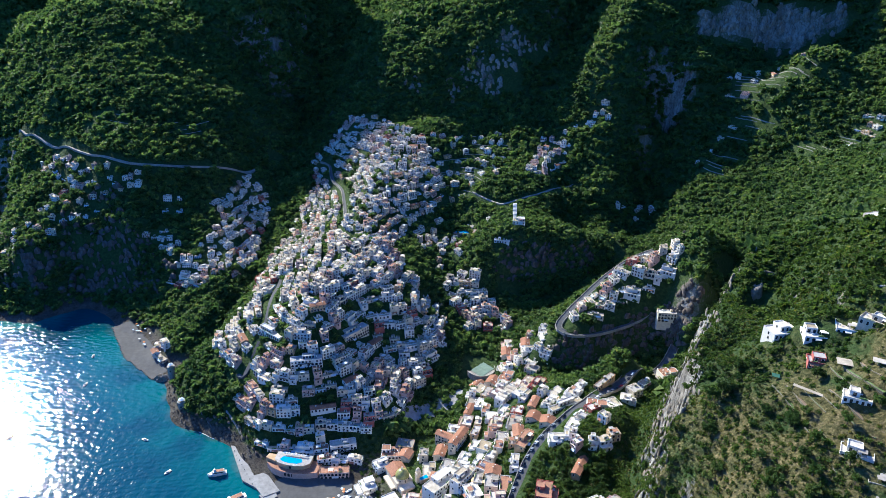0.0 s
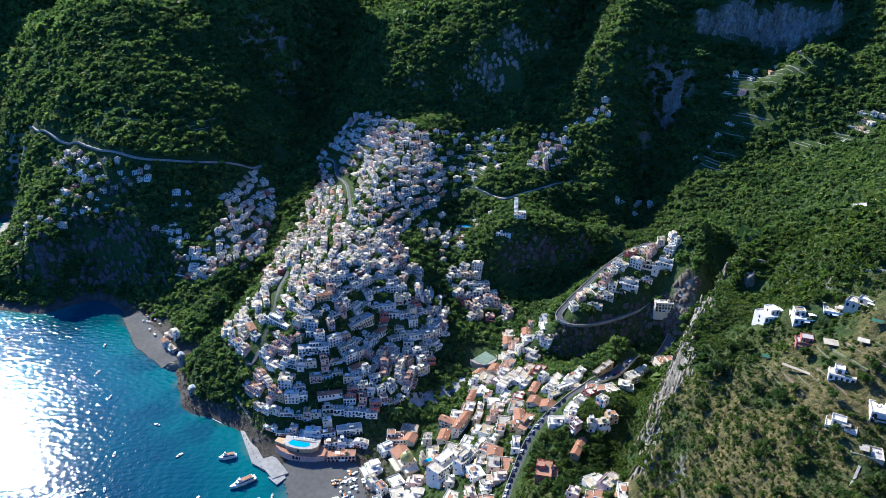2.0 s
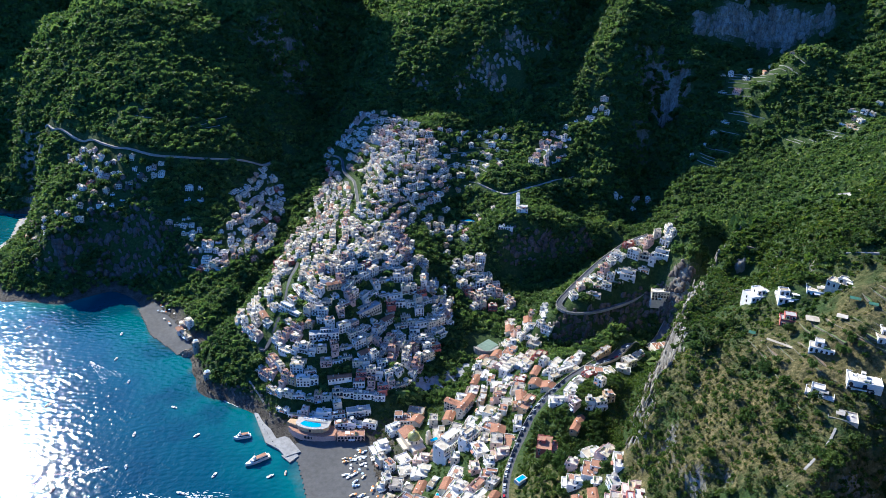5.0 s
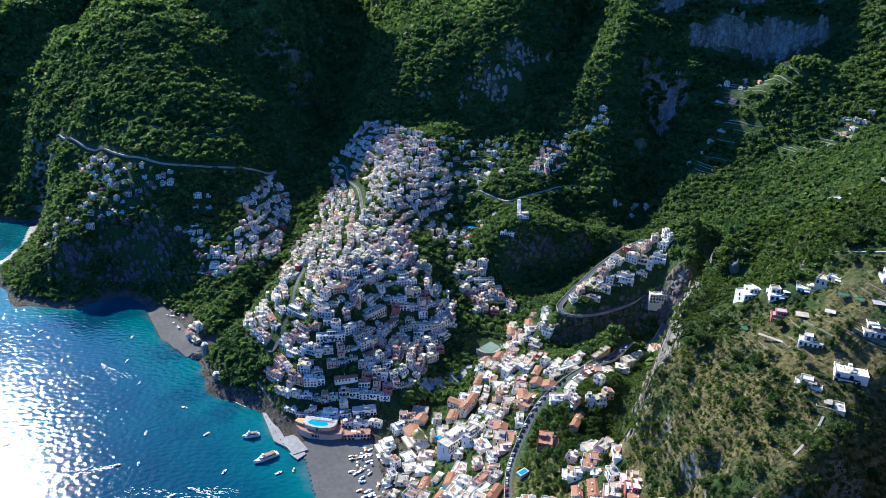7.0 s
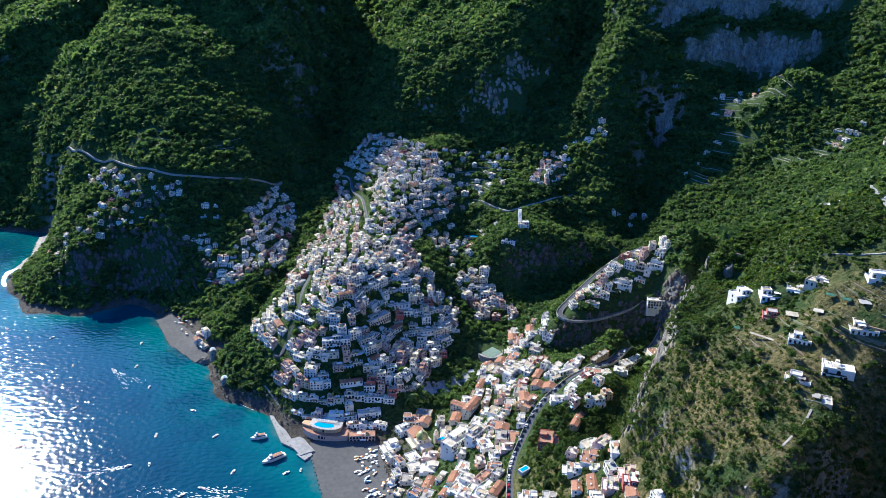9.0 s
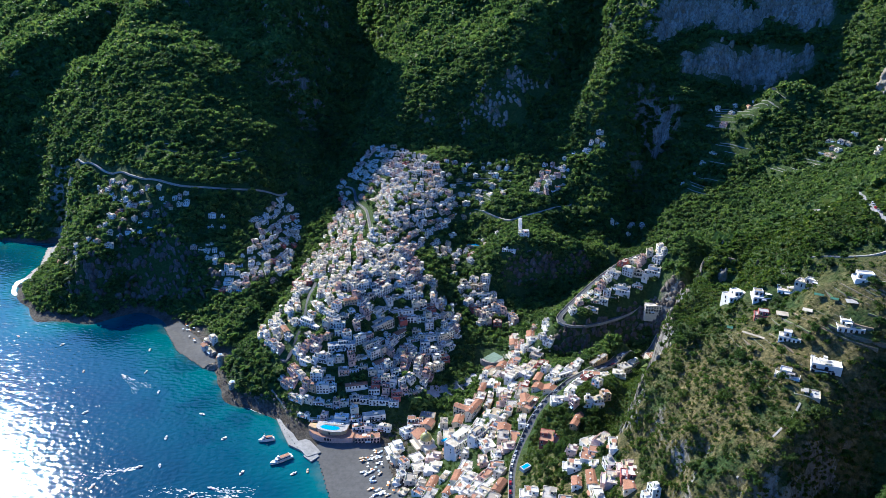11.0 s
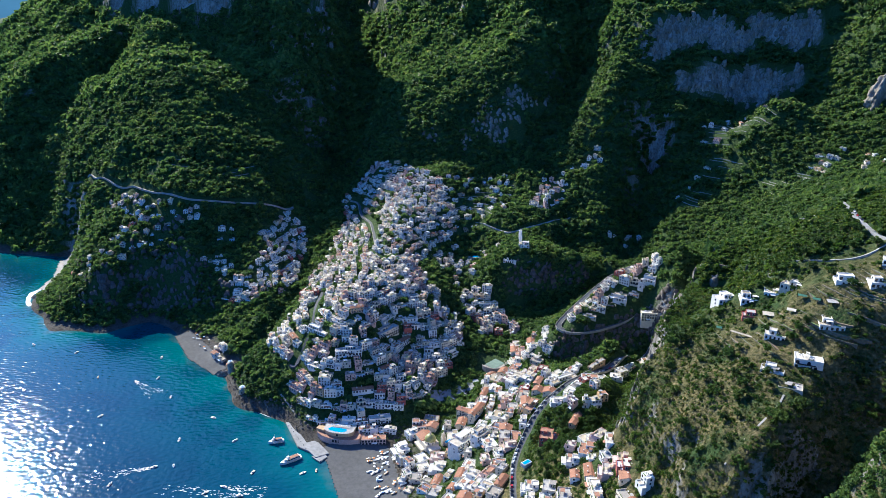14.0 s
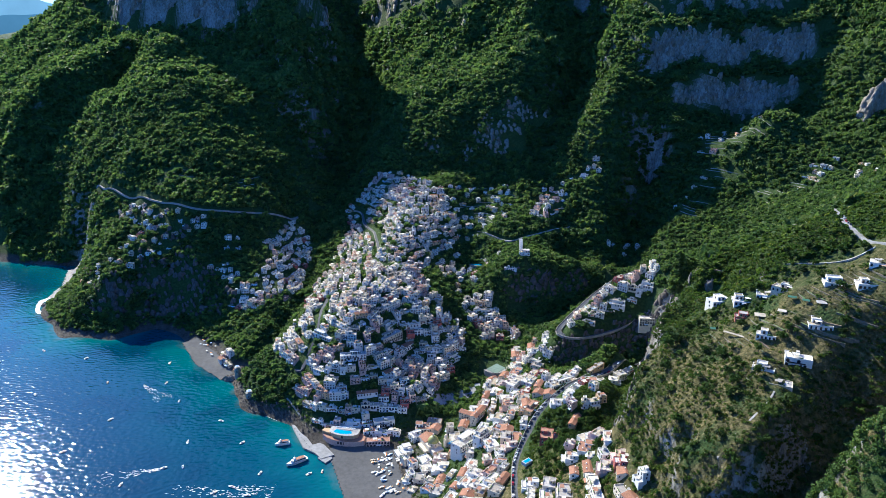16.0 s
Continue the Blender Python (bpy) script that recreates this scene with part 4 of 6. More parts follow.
def quarter(ring, spacing, group, weights=None, seed=1, jitter=0.1, share=1.0, far=False, loose=0.94, cut=590, row=0.85):
    """Fills a ring of (x, y) with houses that face downhill, in rows that follow the slope's level."""
    rng = random.Random(seed)
    x0, x1 = min(p[0] for p in ring), max(p[0] for p in ring)
    y0, y1 = min(p[1] for p in ring), max(p[1] for p in ring)
    pool = [i for i in range(len(DESIGNS)) for _ in range((weights or {}).get(DESIGNS[i][4], 0 if DESIGNS[i][4] == "broad" else 1))]

    def build(i, x, y, turn):
        d = DESIGNS[i][3] / 2
        front = at_ground(x + d * math.cos(turn), y + d * math.sin(turn))
        put_house(i, x, y, turn, 0.9 * front + 0.1 * at_ground(x, y) + rng.uniform(-0.6, 0.7), group, far and y > cut)

    for _ in range(int((x1 - x0) * (y1 - y0) / spacing**2 * 14)):
        x, y = rng.uniform(x0, x1), rng.uniform(y0, y1)
        if not inside(x, y, ring) or rng.random() > share:
            continue
        i = rng.choice(pool)
        turn = downhill(x, y) + rng.gauss(0, jitter)
        if clashes(i, x, y, turn, spacing, loose):
            continue
        build(i, x, y, turn)
        for way in (-1, 1):
            px, py, pt, pi = x, y, turn, i
            while share == 1.0 and rng.random() < row:
                n = rng.choice(pool)
                step = way * (DESIGNS[pi][2] + DESIGNS[n][2]) / 2 * rng.uniform(0.96, 1.03)
                qx, qy = px - math.sin(pt) * step, py + math.cos(pt) * step
                qt = downhill(qx, qy) + rng.gauss(0, 0.5 * jitter)
                turned = abs((qt - pt + math.pi) % (2 * math.pi) - math.pi)
                if not inside(qx, qy, ring) or turned > 0.6 or clashes(n, qx, qy, qt, spacing, loose):
                    break
                build(n, qx, qy, qt)
                px, py, pt, pi = qx, qy, qt, n


def join_far():
    """The far houses as one mesh with one slot for each plaster and roof."""
    mats, v, f, mi = [], [], [], []
    for i, m in FAR:
        for _, shapes, _ in DESIGNS[i][1]:
            for s, mat in shapes:
                if mat not in mats:
                    mats.append(mat)
                k = len(v)
                v.extend(tuple(m @ Vector(p)) for p in s.v)
                f.extend(tuple(a + k for a in q) for q in s.f)
                mi.extend([mats.index(mat)] * len(s.f))
    me = bpy.data.meshes.new("hillside_houses")
    me.from_pydata(v, [], f)
    for mat in mats:
        me.materials.append(mat)
    me.polygons.foreach_set("material_index", np.array(mi, np.int32))
    tagged(new("hillside_houses", me), "hundreds of small white and pastel houses climbing the hill", "houses", kind="stuff")

# ---- landmarks of the shore ----
def church(x, y, z, turn):
    ch = thing("church", "cream parish church with a yellow-green tiled dome", "church")
    part("nave", Shape().box(-7, 7, -6, 16, -6, 11).box(-11, -7, -4, 12, -6, 6).box(7, 11, -4, 12, -6, 6).box(-6, 6, -13, -6, -6, 9), CREAM, ch)
    roof = Shape().add([(-7.4, 3, 11), (7.4, 3, 11), (7.4, 16.5, 11), (-7.4, 16.5, 11), (0, 3, 14.2), (0, 16.5, 14.2)], [(0, 4, 5, 3), (4, 1, 2, 5), (0, 1, 4), (2, 3, 5), (3, 2, 1, 0)])
    part("roof", roof, TILE, ch, "brown clay tile roof")
    part("drum", Shape().tube(0, -1.5, 5.4, 5.4, 9, 13.5, 16), CREAM, ch)
    dome = part("dome", Shape().dome(0, -1.5, 13.5, 5.6, 6.0, 18, 7), plain("majolica_tiles", (0.34, 0.33, 0.10), 0.35, 0.35, 2.0), ch, "yellow-green glazed tile dome", soft=True)
    part("lantern", Shape().tube(0, -1.5, 0.9, 0.8, 19.3, 21.2, 8).dome(0, -1.5, 21.2, 0.9, 1.0, 8, 3), CREAM, dome)
    for k in range(8):
        a = 2 * math.pi * k / 8
        part("window", Shape().box(5.3 * math.cos(a) - 0.35, 5.3 * math.cos(a) + 0.35, -1.5 + 5.3 * math.sin(a) - 0.35, -1.5 + 5.3 * math.sin(a) + 0.35, 10.4, 12.6), GLASS_AND_SHADE, ch)
    part("bell_tower", Shape().box(9, 13, -10, -6, -6, 17).box(9.5, 12.5, -9.5, -6.5, 17, 20).dome(11, -8, 20, 1.6, 1.8, 10, 4), CREAM, ch)
    ch.matrix_basis = pose(x, y, z, 0, 0, turn)
    take(x, y, 15)
    HOUSES.append((x, y, 13))


church(-10, 503, 4, 28)


def terrace_ring(x, y, r0, r1, a0, a1, n=14):
    out = [(x + r1 * math.cos(radians(a0 + (a1 - a0) * k / n)), y + r1 * math.sin(radians(a0 + (a1 - a0) * k / n))) for k in range(n + 1)]
    return out + [(x + r0 * math.cos(radians(a1 - (a1 - a0) * k / n)), y + r0 * math.sin(radians(a1 - (a1 - a0) * k / n))) for k in range(n + 1)]


def pool_hotel():
    h = thing("hotel", "terraced seaside hotel with a curved pool deck", "hotel")
    base = [(-15, -3), (-11, -6.5), (-4, -8.2), (4, -8.2), (11, -6.5), (15, -3), (15, 6), (-15, 6)]
    wide = [(-22, -4), (-16, -9), (-7, -12), (4, -12.5), (14, -11), (23, -8), (23, 5), (-22, 5)]
    part("base", Shape().prism(wide, -8, 4.6), PINK, h)
    part("lower_terrace", Shape().prism(wide, 4.6, 4.85, 0.02), TERRACOTTA, h, "terracotta paved terrace")
    part("gallery", Shape().prism(base, 4.8, 8.6), OCHRE, h)
    deck = part("pool_deck", Shape().prism(base, 8.6, 9.0, -0.03), ROOFGREY, h, "paved pool deck")
    part("pool", Shape().prism([(-11, -3), (-8, -4.8), (-2, -6), (5, -5.6), (9, -3), (7, 0.5), (-9, 1)], 8.95, 9.12), POOL, deck, "bright blue swimming pool")
    part("sun_terrace", Shape().prism([(-24, -1), (-15, -4), (-15, 4), (-23, 4)], 1, 7.4), OCHRE, h, "ochre sun terrace")
    for k in range(13):
        x = -18 + 3 * k
        y = -12.4 + 0.022 * x * x
        # solid dark arch plate, painting the shade inside the arcade
        part("arch", Shape().wall_prism(arch_ring(x, 0.9, 2.0, 3.0), y - 0.25, y + 0.9), GLASS_AND_SHADE, h, "dark plate in place of a shaded arched opening")
    for k in range(9):
        x = -11.2 + 2.8 * k
        y = -8.2 + 0.026 * x * x
        part("window", Shape().box(x - 0.9, x + 0.9, y - 0.12, y + 0.8, 5.3, 7.8), GLASS_AND_SHADE, h)
        part("railing_post", Shape().tube(x, y, 0.1, 0.1, 9.0, 10.0, 6), WHITE, h)
    for k in range(10):
        a = -9 + 2.1 * k
        part("sun_shade", Shape().tube(a, 3.4, 1.0, 0.06, 10.8, 11.3, 8).tube(a, 3.4, 0.05, 0.05, 9.0, 10.9, 5), WHITE if k % 2 else PALEBLUE, h, "small sun shade on the deck")
    h.matrix_basis = pose(-101, 524, 4.4, 0, 0, -10)
    for dx in (-16, -6, 4, 14):
        take(-101 + dx, 522 - dx * 0.17, 9)


pool_hotel()


def long_block(label, walls, roofs, x, y, z, turn, w, d, storeys, style="arcade", seed=3, category="house"):
    rng = random.Random(seed)
    ob = assemble("hotel_block" if category == "hotel" else "house", label, category, house_pieces(walls, roofs, w, d, storeys, style, rng))
    ob.matrix_basis = pose(x, y, z, 0, 0, turn)
    for k in range(-2, 3):
        c, s = math.cos(radians(turn)), math.sin(radians(turn))
        if w > 14 or k == 0:
            HOUSES.append((x + c * w * k / 5, y + s * w * k / 5, d / 2))
            take(x + c * w * k / 5, y + s * w * k / 5, d / 2 + 1)
    return ob


long_block("white hotel block with rows of balconies", WHITE, ROOFWHITE, -62, 541, 8, 14, 22, 8, 3, "arcade", 5, "hotel")
long_block("pink hotel wing with a tiled terrace above the beach", PINK, TERRACOTTA, -66, 516, 3, 4, 24, 8, 2, "arcade", 6, "hotel")
long_block("long white hotel with a grey arcade", WHITE, ROOFWHITE, -138, 628, 66, -38, 30, 7, 2, "arcade", 7, "hotel")
long_block("large white hotel with arched loggias in tiers", WHITE, ROOFGREY, -100, 596, 56, 12, 28, 8, 3, "arcade", 8, "hotel")
long_block("grey and white balconied hotel on the slope", CREAM, ROOFGREY, -62, 640, 59, 50, 30, 9, 3, "arcade", 9, "hotel")
long_block("row of red-tiled houses on the slope", WHITE, TILE, -82, 566, 32, 14, 22, 6.5, 1, "tile", 10)
long_block("cream courtyard palace with brown tile roofs", CREAM, TILE, 36, 531, 25, 62, 24, 7, 3, "tile", 12)
long_block("brown tiled palace wing round a courtyard", CREAM, TILE, 26, 540, 18, -30, 18, 7, 3, "tile", 13)
long_block("ochre villa with a long red roof terrace", OCHRE, TERRACOTTA, 86, 494, 60, 58, 22, 8, 1, "flat", 14)
long_block("red house with stepped terracotta terraces", RED, TERRACOTTA, 90, 425, 72, 78, 16, 11, 2, "step", 15)
long_block("long ochre house with a brown tile roof", OCHRE, TILE, 118, 448, 75, 62, 20, 6, 1, "tile", 16)
long_block("large white terraced hotel above the lanes", WHITE, ROOFWHITE, 22, 476, 29, 48, 30, 12, 3, "step", 17, "hotel")
long_block("white terraced hotel with a red side wing", WHITE, ROOFWHITE, 38, 470, 40, 50, 22, 8, 3, "step", 18, "hotel")
long_block("cream arched house on the road spur", CREAM, ROOFWHITE, 232, 640, 84, -6, 17, 8, 3, "arcade", 19)
long_block("long ochre house beside the road", OCHRE, ROOFGREY, 158, 556, 71, 46, 26, 5, 1, "flat", 20)
long_block("row of white shops under flat roofs", WHITE, ROOFWHITE, 120, 524, 70, 30, 30, 6, 1, "flat", 21)
long_block("white hall with a vaulted roof", WHITE, ROOFWHITE, 78, 575, 39, 55, 24, 9, 2, "vault", 22)
long_block("red and white house in two steps", RED, ROOFWHITE, 108, 585, 44, 60, 18, 8, 2, "step", 23)
long_block("pink house in two steps below the road", PINK, ROOFWHITE, 98, 592, 39.5, 60, 20, 8, 2, "step", 24)
long_block("white building beside a zigzag stair", WHITE, ROOFWHITE, 108, 806, 109, -10, 14, 9, 2, "flat", 25)
long_block("low white villa on the cliff edge", WHITE, ROOFWHITE, 88, 787, 96, -14, 17, 6, 1, "flat", 26)
stair = thing("stair", "white zigzag stairway climbing the slope", "stair")
for k in range(16):
    part("step", Shape().box(-2.2, 2.2, k * 1.8, k * 1.8 + 1.8, -6 + k * 0.9, 1 + k * 0.9), WHITE, stair)
stair.matrix_basis = pose(104, 812, 108, 0, 0, -4)


def round_tower(x, y, z, r, high):
    t = thing("watchtower", "old round stone watchtower on the rocks", "tower")
    part("wall", Shape().tube(0, 0, r * 1.12, r, -14, high, 18), STONE, t)
    part("parapet", Shape().tube(0, 0, r + 0.3, r + 0.3, high, high + 1.1, 18), STONE, t)
    part("canopy", Shape().tube(0, 0, r * 0.75, 0.2, high + 3.0, high + 4.2, 10), PALEBLUE, t, "pale blue canopy")
    part("pole", Shape().tube(0, 0, 0.1, 0.1, high + 1.0, high + 3.1, 6), IRON, t)
    for k in range(4):
        part("window", Shape().box(r * math.cos(k * 1.6) - 0.5, r * math.cos(k * 1.6) + 0.5, r * math.sin(k * 1.6) - 0.5, r * math.sin(k * 1.6) + 0.5, high - 4, high - 2.2), GLASS_AND_SHADE, t)
    t.matrix_basis = pose(x, y, z)
    take(x, y, r + 2)
    HOUSES.append((x, y, r))


round_tower(-219, 598, 4, 3.8, 9)
round_tower(-247, 650, 8, 3.4, 8)

court = thing("sports_court", "faded green sports court on a walled terrace", "court")
part("terrace_wall", Shape().prism(terrace_ring(60, 640, 0.5, 14, 200, 380), 8, 26), STONE, court)
part("court_surface", Shape().prism([(50, 637), (60, 626), (73, 640), (63, 651)], 25.5, 26.3), GREENMAT, court, "faded green playing surface")
part("wall_rim", Shape().prism(terrace_ring(60, 640, 13.6, 14.1, 200, 380), 26, 27.0), STONE, court)
take(60, 640, 18)
HOUSES.append((60, 640, 17))
lido = thing("swimming_pool", "blue hillside swimming pool on a terrace", "pool")
part("terrace", Shape().box(-12, 12, -5, 5, -8, 0), STONE, lido)
part("pool_basin", Shape().box(-9, 9, -3.2, 3.2, -0.2, 0.25), POOL, lido, "bright blue pool water")
lido.matrix_basis = pose(47, 856, 78, 0, 0, -8)
for x, y, z, turn in ((8, 500, 17, 30), (12, 418, 30, 70), (70, 395, 71, 40)):
    small = thing("garden_pool", "small turquoise garden pool in a pale surround", "pool")
    part("surround", Shape().box(-4.2, 4.2, -2.4, 2.4, -3, 0), ROOFWHITE, small)
    part("pool_basin", Shape().box(-3.4, 3.4, -1.6, 1.6, -0.2, 0.22), POOL, small)
    small.matrix_basis = pose(x, y, max(z, at_ground(x, y) + 0.6), 0, 0, turn)
    take(x, y, 5)

# garden houses on the near slope: place, front, size
for k, (x, y, w, d, n, style, walls, roofs, turn, label) in enumerate((
        (221, 424, 13, 9, 2, "flat", WHITE, ROOFWHITE, 12, "white farmhouse in two flat-roofed blocks"),
        (235, 412, 12, 9, 1, "flat", WHITE, ROOFWHITE, -10, "white house with a pale roof terrace"),
        (251, 410, 11, 9, 1, "flat", WHITE, ROOFWHITE, -22, "low white house with a wide flat roof"),
        (262, 402, 15, 7, 1, "flat", CREAM, ROOFWHITE, -48, "long low cream house with a pale roof"),
        (228, 393, 9, 7, 1, "flat", RED, ROOFGREY, -18, "small red-walled house with a pale flat roof"),
        (231, 359, 10, 6, 1, "flat", WHITE, ROOFWHITE, -26, "narrow white house among trees"),
        (243, 334, 13, 9, 2, "arcade", WHITE, ROOFWHITE, -22, "large white villa with a veranda in two storeys"),
        (219, 331, 11, 7, 1, "flat", WHITE, ROOFWHITE, -30, "low white house with an open terrace"),
        (224, 315, 11, 8, 1, "flat", CREAM, ROOFGREY, -25, "grey stone ruin with a broken roof terrace"),
        (264, 353, 12, 9, 1, "flat", WHITE, ROOFWHITE, -15, "white house with a broad white terrace"),
        (287, 380, 15, 8, 1, "flat", WHITE, ROOFWHITE, -14, "low white house with a pale roof slab"),
        (302, 370, 11, 8, 1, "flat", WHITE, ROOFWHITE, -10, "low grey and white house"),
        (316, 382, 10, 8, 1, "flat", WHITE, ROOFWHITE, -30, "white house beside the hill road"),
        (325, 368, 9, 8, 1, "flat", PALEBLUE, ROOFWHITE, -30, "pale blue house beside the hill road"),
        (338, 541, 18, 7, 1, "flat", CREAM, ROOFWHITE, 18, "long pale ruin on the wooded brow"))):
    long_block(label, walls, roofs, x, y, at_ground(x, y) - 3.4, turn, 1.3 * w, 1.2 * d, n, style, 40 + k, "house")

# ---- the quarters of the town ----
TOWN = [(-168, 1050), (-121, 1078), (-66, 1062), (-5, 1007), (21, 922), (21, 890), (-20, 842), (-36, 780), (-14, 740), (21, 720), (24, 660), (0, 612), (-8, 578),
        (-46, 552), (-48, 520), (-106, 520), (-136, 545), (-154, 572), (-186, 629), (-206, 668), (-168, 690), (-180, 745), (-182, 850), (-166, 913), (-154, 987)]
quarter(TOWN, 8.2, "houses of the old town", {"flat": 3, "step": 3, "vault": 2, "arcade": 3, "tile": 1}, 1, far=True, cut=563)
quarter([(-296, 785), (-284, 804), (-262, 835), (-250, 880), (-270, 893), (-252, 940), (-244, 988), (-220, 961), (-207, 930), (-209, 884), (-206, 840), (-214, 790), (-236, 780), (-256, 768)],
        8.2, "white houses above the small beach", {"flat": 4, "step": 4, "vault": 2, "arcade": 2, "tile": 0}, 2, far=True)
quarter([(-335, 837), (-311, 843), (-290, 826), (-296, 811), (-314, 819)], 9, "white houses above the small beach", {"flat": 4, "tile": 0}, 12, far=True)
quarter([(-328, 877), (-304, 888), (-298, 868), (-318, 854)], 11, "hamlet houses on the headland", {"flat": 4, "tile": 0}, 15, share=0.5, far=True)
quarter([(-526, 988), (-474, 950), (-425, 930), (-389, 912), (-355, 918), (-351, 900), (-380, 884), (-410, 882), (-433, 896), (-465, 918), (-501, 935)], 12.5, "hamlet houses on the headland", {"flat": 4, "tile": 1}, 3, share=0.6, far=True)
quarter([(-370, 902), (-345, 900), (-360, 880), (-385, 882)], 9, "hamlet houses on the headland", None, 13, far=True)
quarter([(-483, 893), (-468, 908), (-427, 893), (-400, 872), (-404, 861), (-434, 852), (-458, 838), (-509, 831), (-541, 861), (-491, 860)], 14, "hamlet houses on the headland", {"flat": 4, "tile": 1}, 14, share=0.5, far=True)
quarter([(26, 763), (36, 773), (59, 763), (72, 742), (92, 726), (92, 699), (45, 699), (40, 722), (26, 735)], 8.6, "houses in the side valley", {"flat": 4, "step": 3, "arcade": 2, "tile": 0}, 4, far=True)
quarter([(144, 652), (165, 682), (190, 702), (222, 708), (248, 704), (250, 680), (240, 668), (214, 662), (185, 656), (160, 647)], 7.8, "houses on the road spur", {"flat": 4, "step": 4, "vault": 2, "arcade": 2, "tile": 1}, 5, far=True)
EAST = [(66, 640), (96, 680), (128, 662), (128, 640), (112, 622), (92, 590), (100, 560), (126, 556), (150, 545), (182, 580), (214, 604), (232, 630), (242, 622), (232, 596), (205, 575), (178, 545), (150, 516),
        (140, 496), (118, 480), (92, 470), (72, 448), (62, 420), (52, 400), (52, 350), (26, 352), (0, 400), (-24, 448), (-44, 490), (-30, 530), (-8, 545), (14, 520), (36, 560), (50, 610)]
quarter(EAST, 11.2, "houses of the east quarter", {"flat": 1, "step": 1, "vault": 1, "arcade": 1, "tile": 1, "broad": 3}, 6, loose=1.0, row=0.75)
quarter([(112, 500), (140, 496), (150, 480), (140, 455), (118, 455), (108, 480)], 12, "houses of the east quarter", {"flat": 4, "step": 2, "tile": 2}, 16)
quarter([(100, 385), (120, 395), (130, 370), (137, 330), (138, 300), (128, 285), (80, 290), (64, 340), (66, 372), (85, 352), (100, 352)], 12, "white houses below the cliff", {"flat": 2, "step": 2, "arcade": 1, "tile": 1, "broad": 4}, 7)
quarter([(-21, 1010), (105, 1022), (95, 927), (60, 915), (6, 892), (10, 950)], 19, "scattered terrace houses", {"flat": 4, "tile": 1}, 8, share=0.5, far=True)
quarter([(-20, 850), (12, 900), (24, 860), (0, 800)], 13, "scattered terrace houses", {"flat": 4, "step": 2, "tile": 1}, 18, share=0.6, far=True)
quarter([(128, 932), (158, 1000), (192, 998), (188, 964), (140, 922)], 9, "hamlet on the rocky rib", {"flat": 4, "step": 3, "tile": 2}, 9, far=True)
quarter([(200, 1000), (240, 1018), (258, 1012), (240, 985)], 13, "hamlet on the rocky rib", {"flat": 4, "tile": 1}, 19, share=0.7, far=True)
quarter([(480, 850), (520, 878), (545, 862), (510, 838)], 11, "far hillside village", {"flat": 4, "tile": 2}, 20, far=True)
quarter([(395, 985), (480, 985), (470, 1010), (400, 1030)], 22, "far hillside village", {"flat": 4, "tile": 1}, 21, share=0.5, far=True)
quarter([(340, 920), (400, 960), (420, 985), (360, 960)], 18, "far hillside village", {"flat": 4, "tile": 1}, 22, share=0.4, far=True)
quarter([(240, 900), (290, 925), (300, 905), (262, 885)], 16, "houses in the shaded valley", {"flat": 3, "tile": 2}, 23, share=0.5, far=True)
quarter([(520, 800), (560, 840), (580, 810), (540, 780)], 18, "far hillside village", {"flat": 3}, 24, share=0.5, far=True)
quarter([(55, 830), (90, 850), (85, 870), (50, 868)], 14, "houses in the shaded valley", None, 25, share=0.5, far=True)
quarter([(20, 775), (45, 805), (35, 850), (10, 800)], 13, "houses in the side valley", None, 26, share=0.5, far=True)
quarter([(-278, 705), (-262, 690), (-268, 672), (-282, 692)], 9, "beach cabins", {"flat": 3, "tile": 2}, 27, far=True)
quarter([(-30, 470), (-18, 440), (-28, 435), (-40, 465)], 10, "houses of the east quarter", {"flat": 4}, 28)
take(247, 507, 9)
take(242, 496, 7)
join_far()

# ---- terraced fields on the slopes across the valley ----
def contour_line(x, y, length, step=3.0):
    """A line that keeps its level along the slope, from a starting place."""
    out = [(x, y)]
    a = downhill(x, y) + math.pi / 2
    for _ in range(int(length / step)):
        x, y = x + step * math.cos(a), y + step * math.sin(a)
        out.append((x, y))
        a = downhill(x, y, 14.0) + math.pi / 2
    return np.array(out)


FIELDS = random.Random(17)
for ring, many in (([(375, 975), (420, 955), (490, 985), (480, 1015), (410, 1025)], 16), ([(345, 915), (395, 925), (420, 970), (370, 970)], 9), ([(-20, 1015), (105, 1025), (98, 930), (62, 915), (8, 895)], 20), ([(430, 870), (470, 850), (500, 880), (460, 905)], 6),
                   ([(-440, 975), (-330, 960), (-290, 990), (-380, 1010)], 7)):
    laid = 0
    while laid < many:
        x, y = FIELDS.uniform(min(q[0] for q in ring), max(q[0] for q in ring)), FIELDS.uniform(min(q[1] for q in ring), max(q[1] for q in ring))
        if not inside(x, y, ring):
            continue
        laid += 1
        p = contour_line(x, y, FIELDS.uniform(18, 42))
        z = np.convolve(np.pad(height(p[:, 0], p[:, 1]), 2, "edge"), np.ones(5) / 5, "valid")
        tagged(new("terrace_wall", ribbon(p, 0.22, z + 0.6, 3.0).mesh("terrace_wall", STONE)), "pale stone wall of a terraced hillside field", "wall", "field terrace walls")
        for q in p:
            take(q[0], q[1], 2.0)

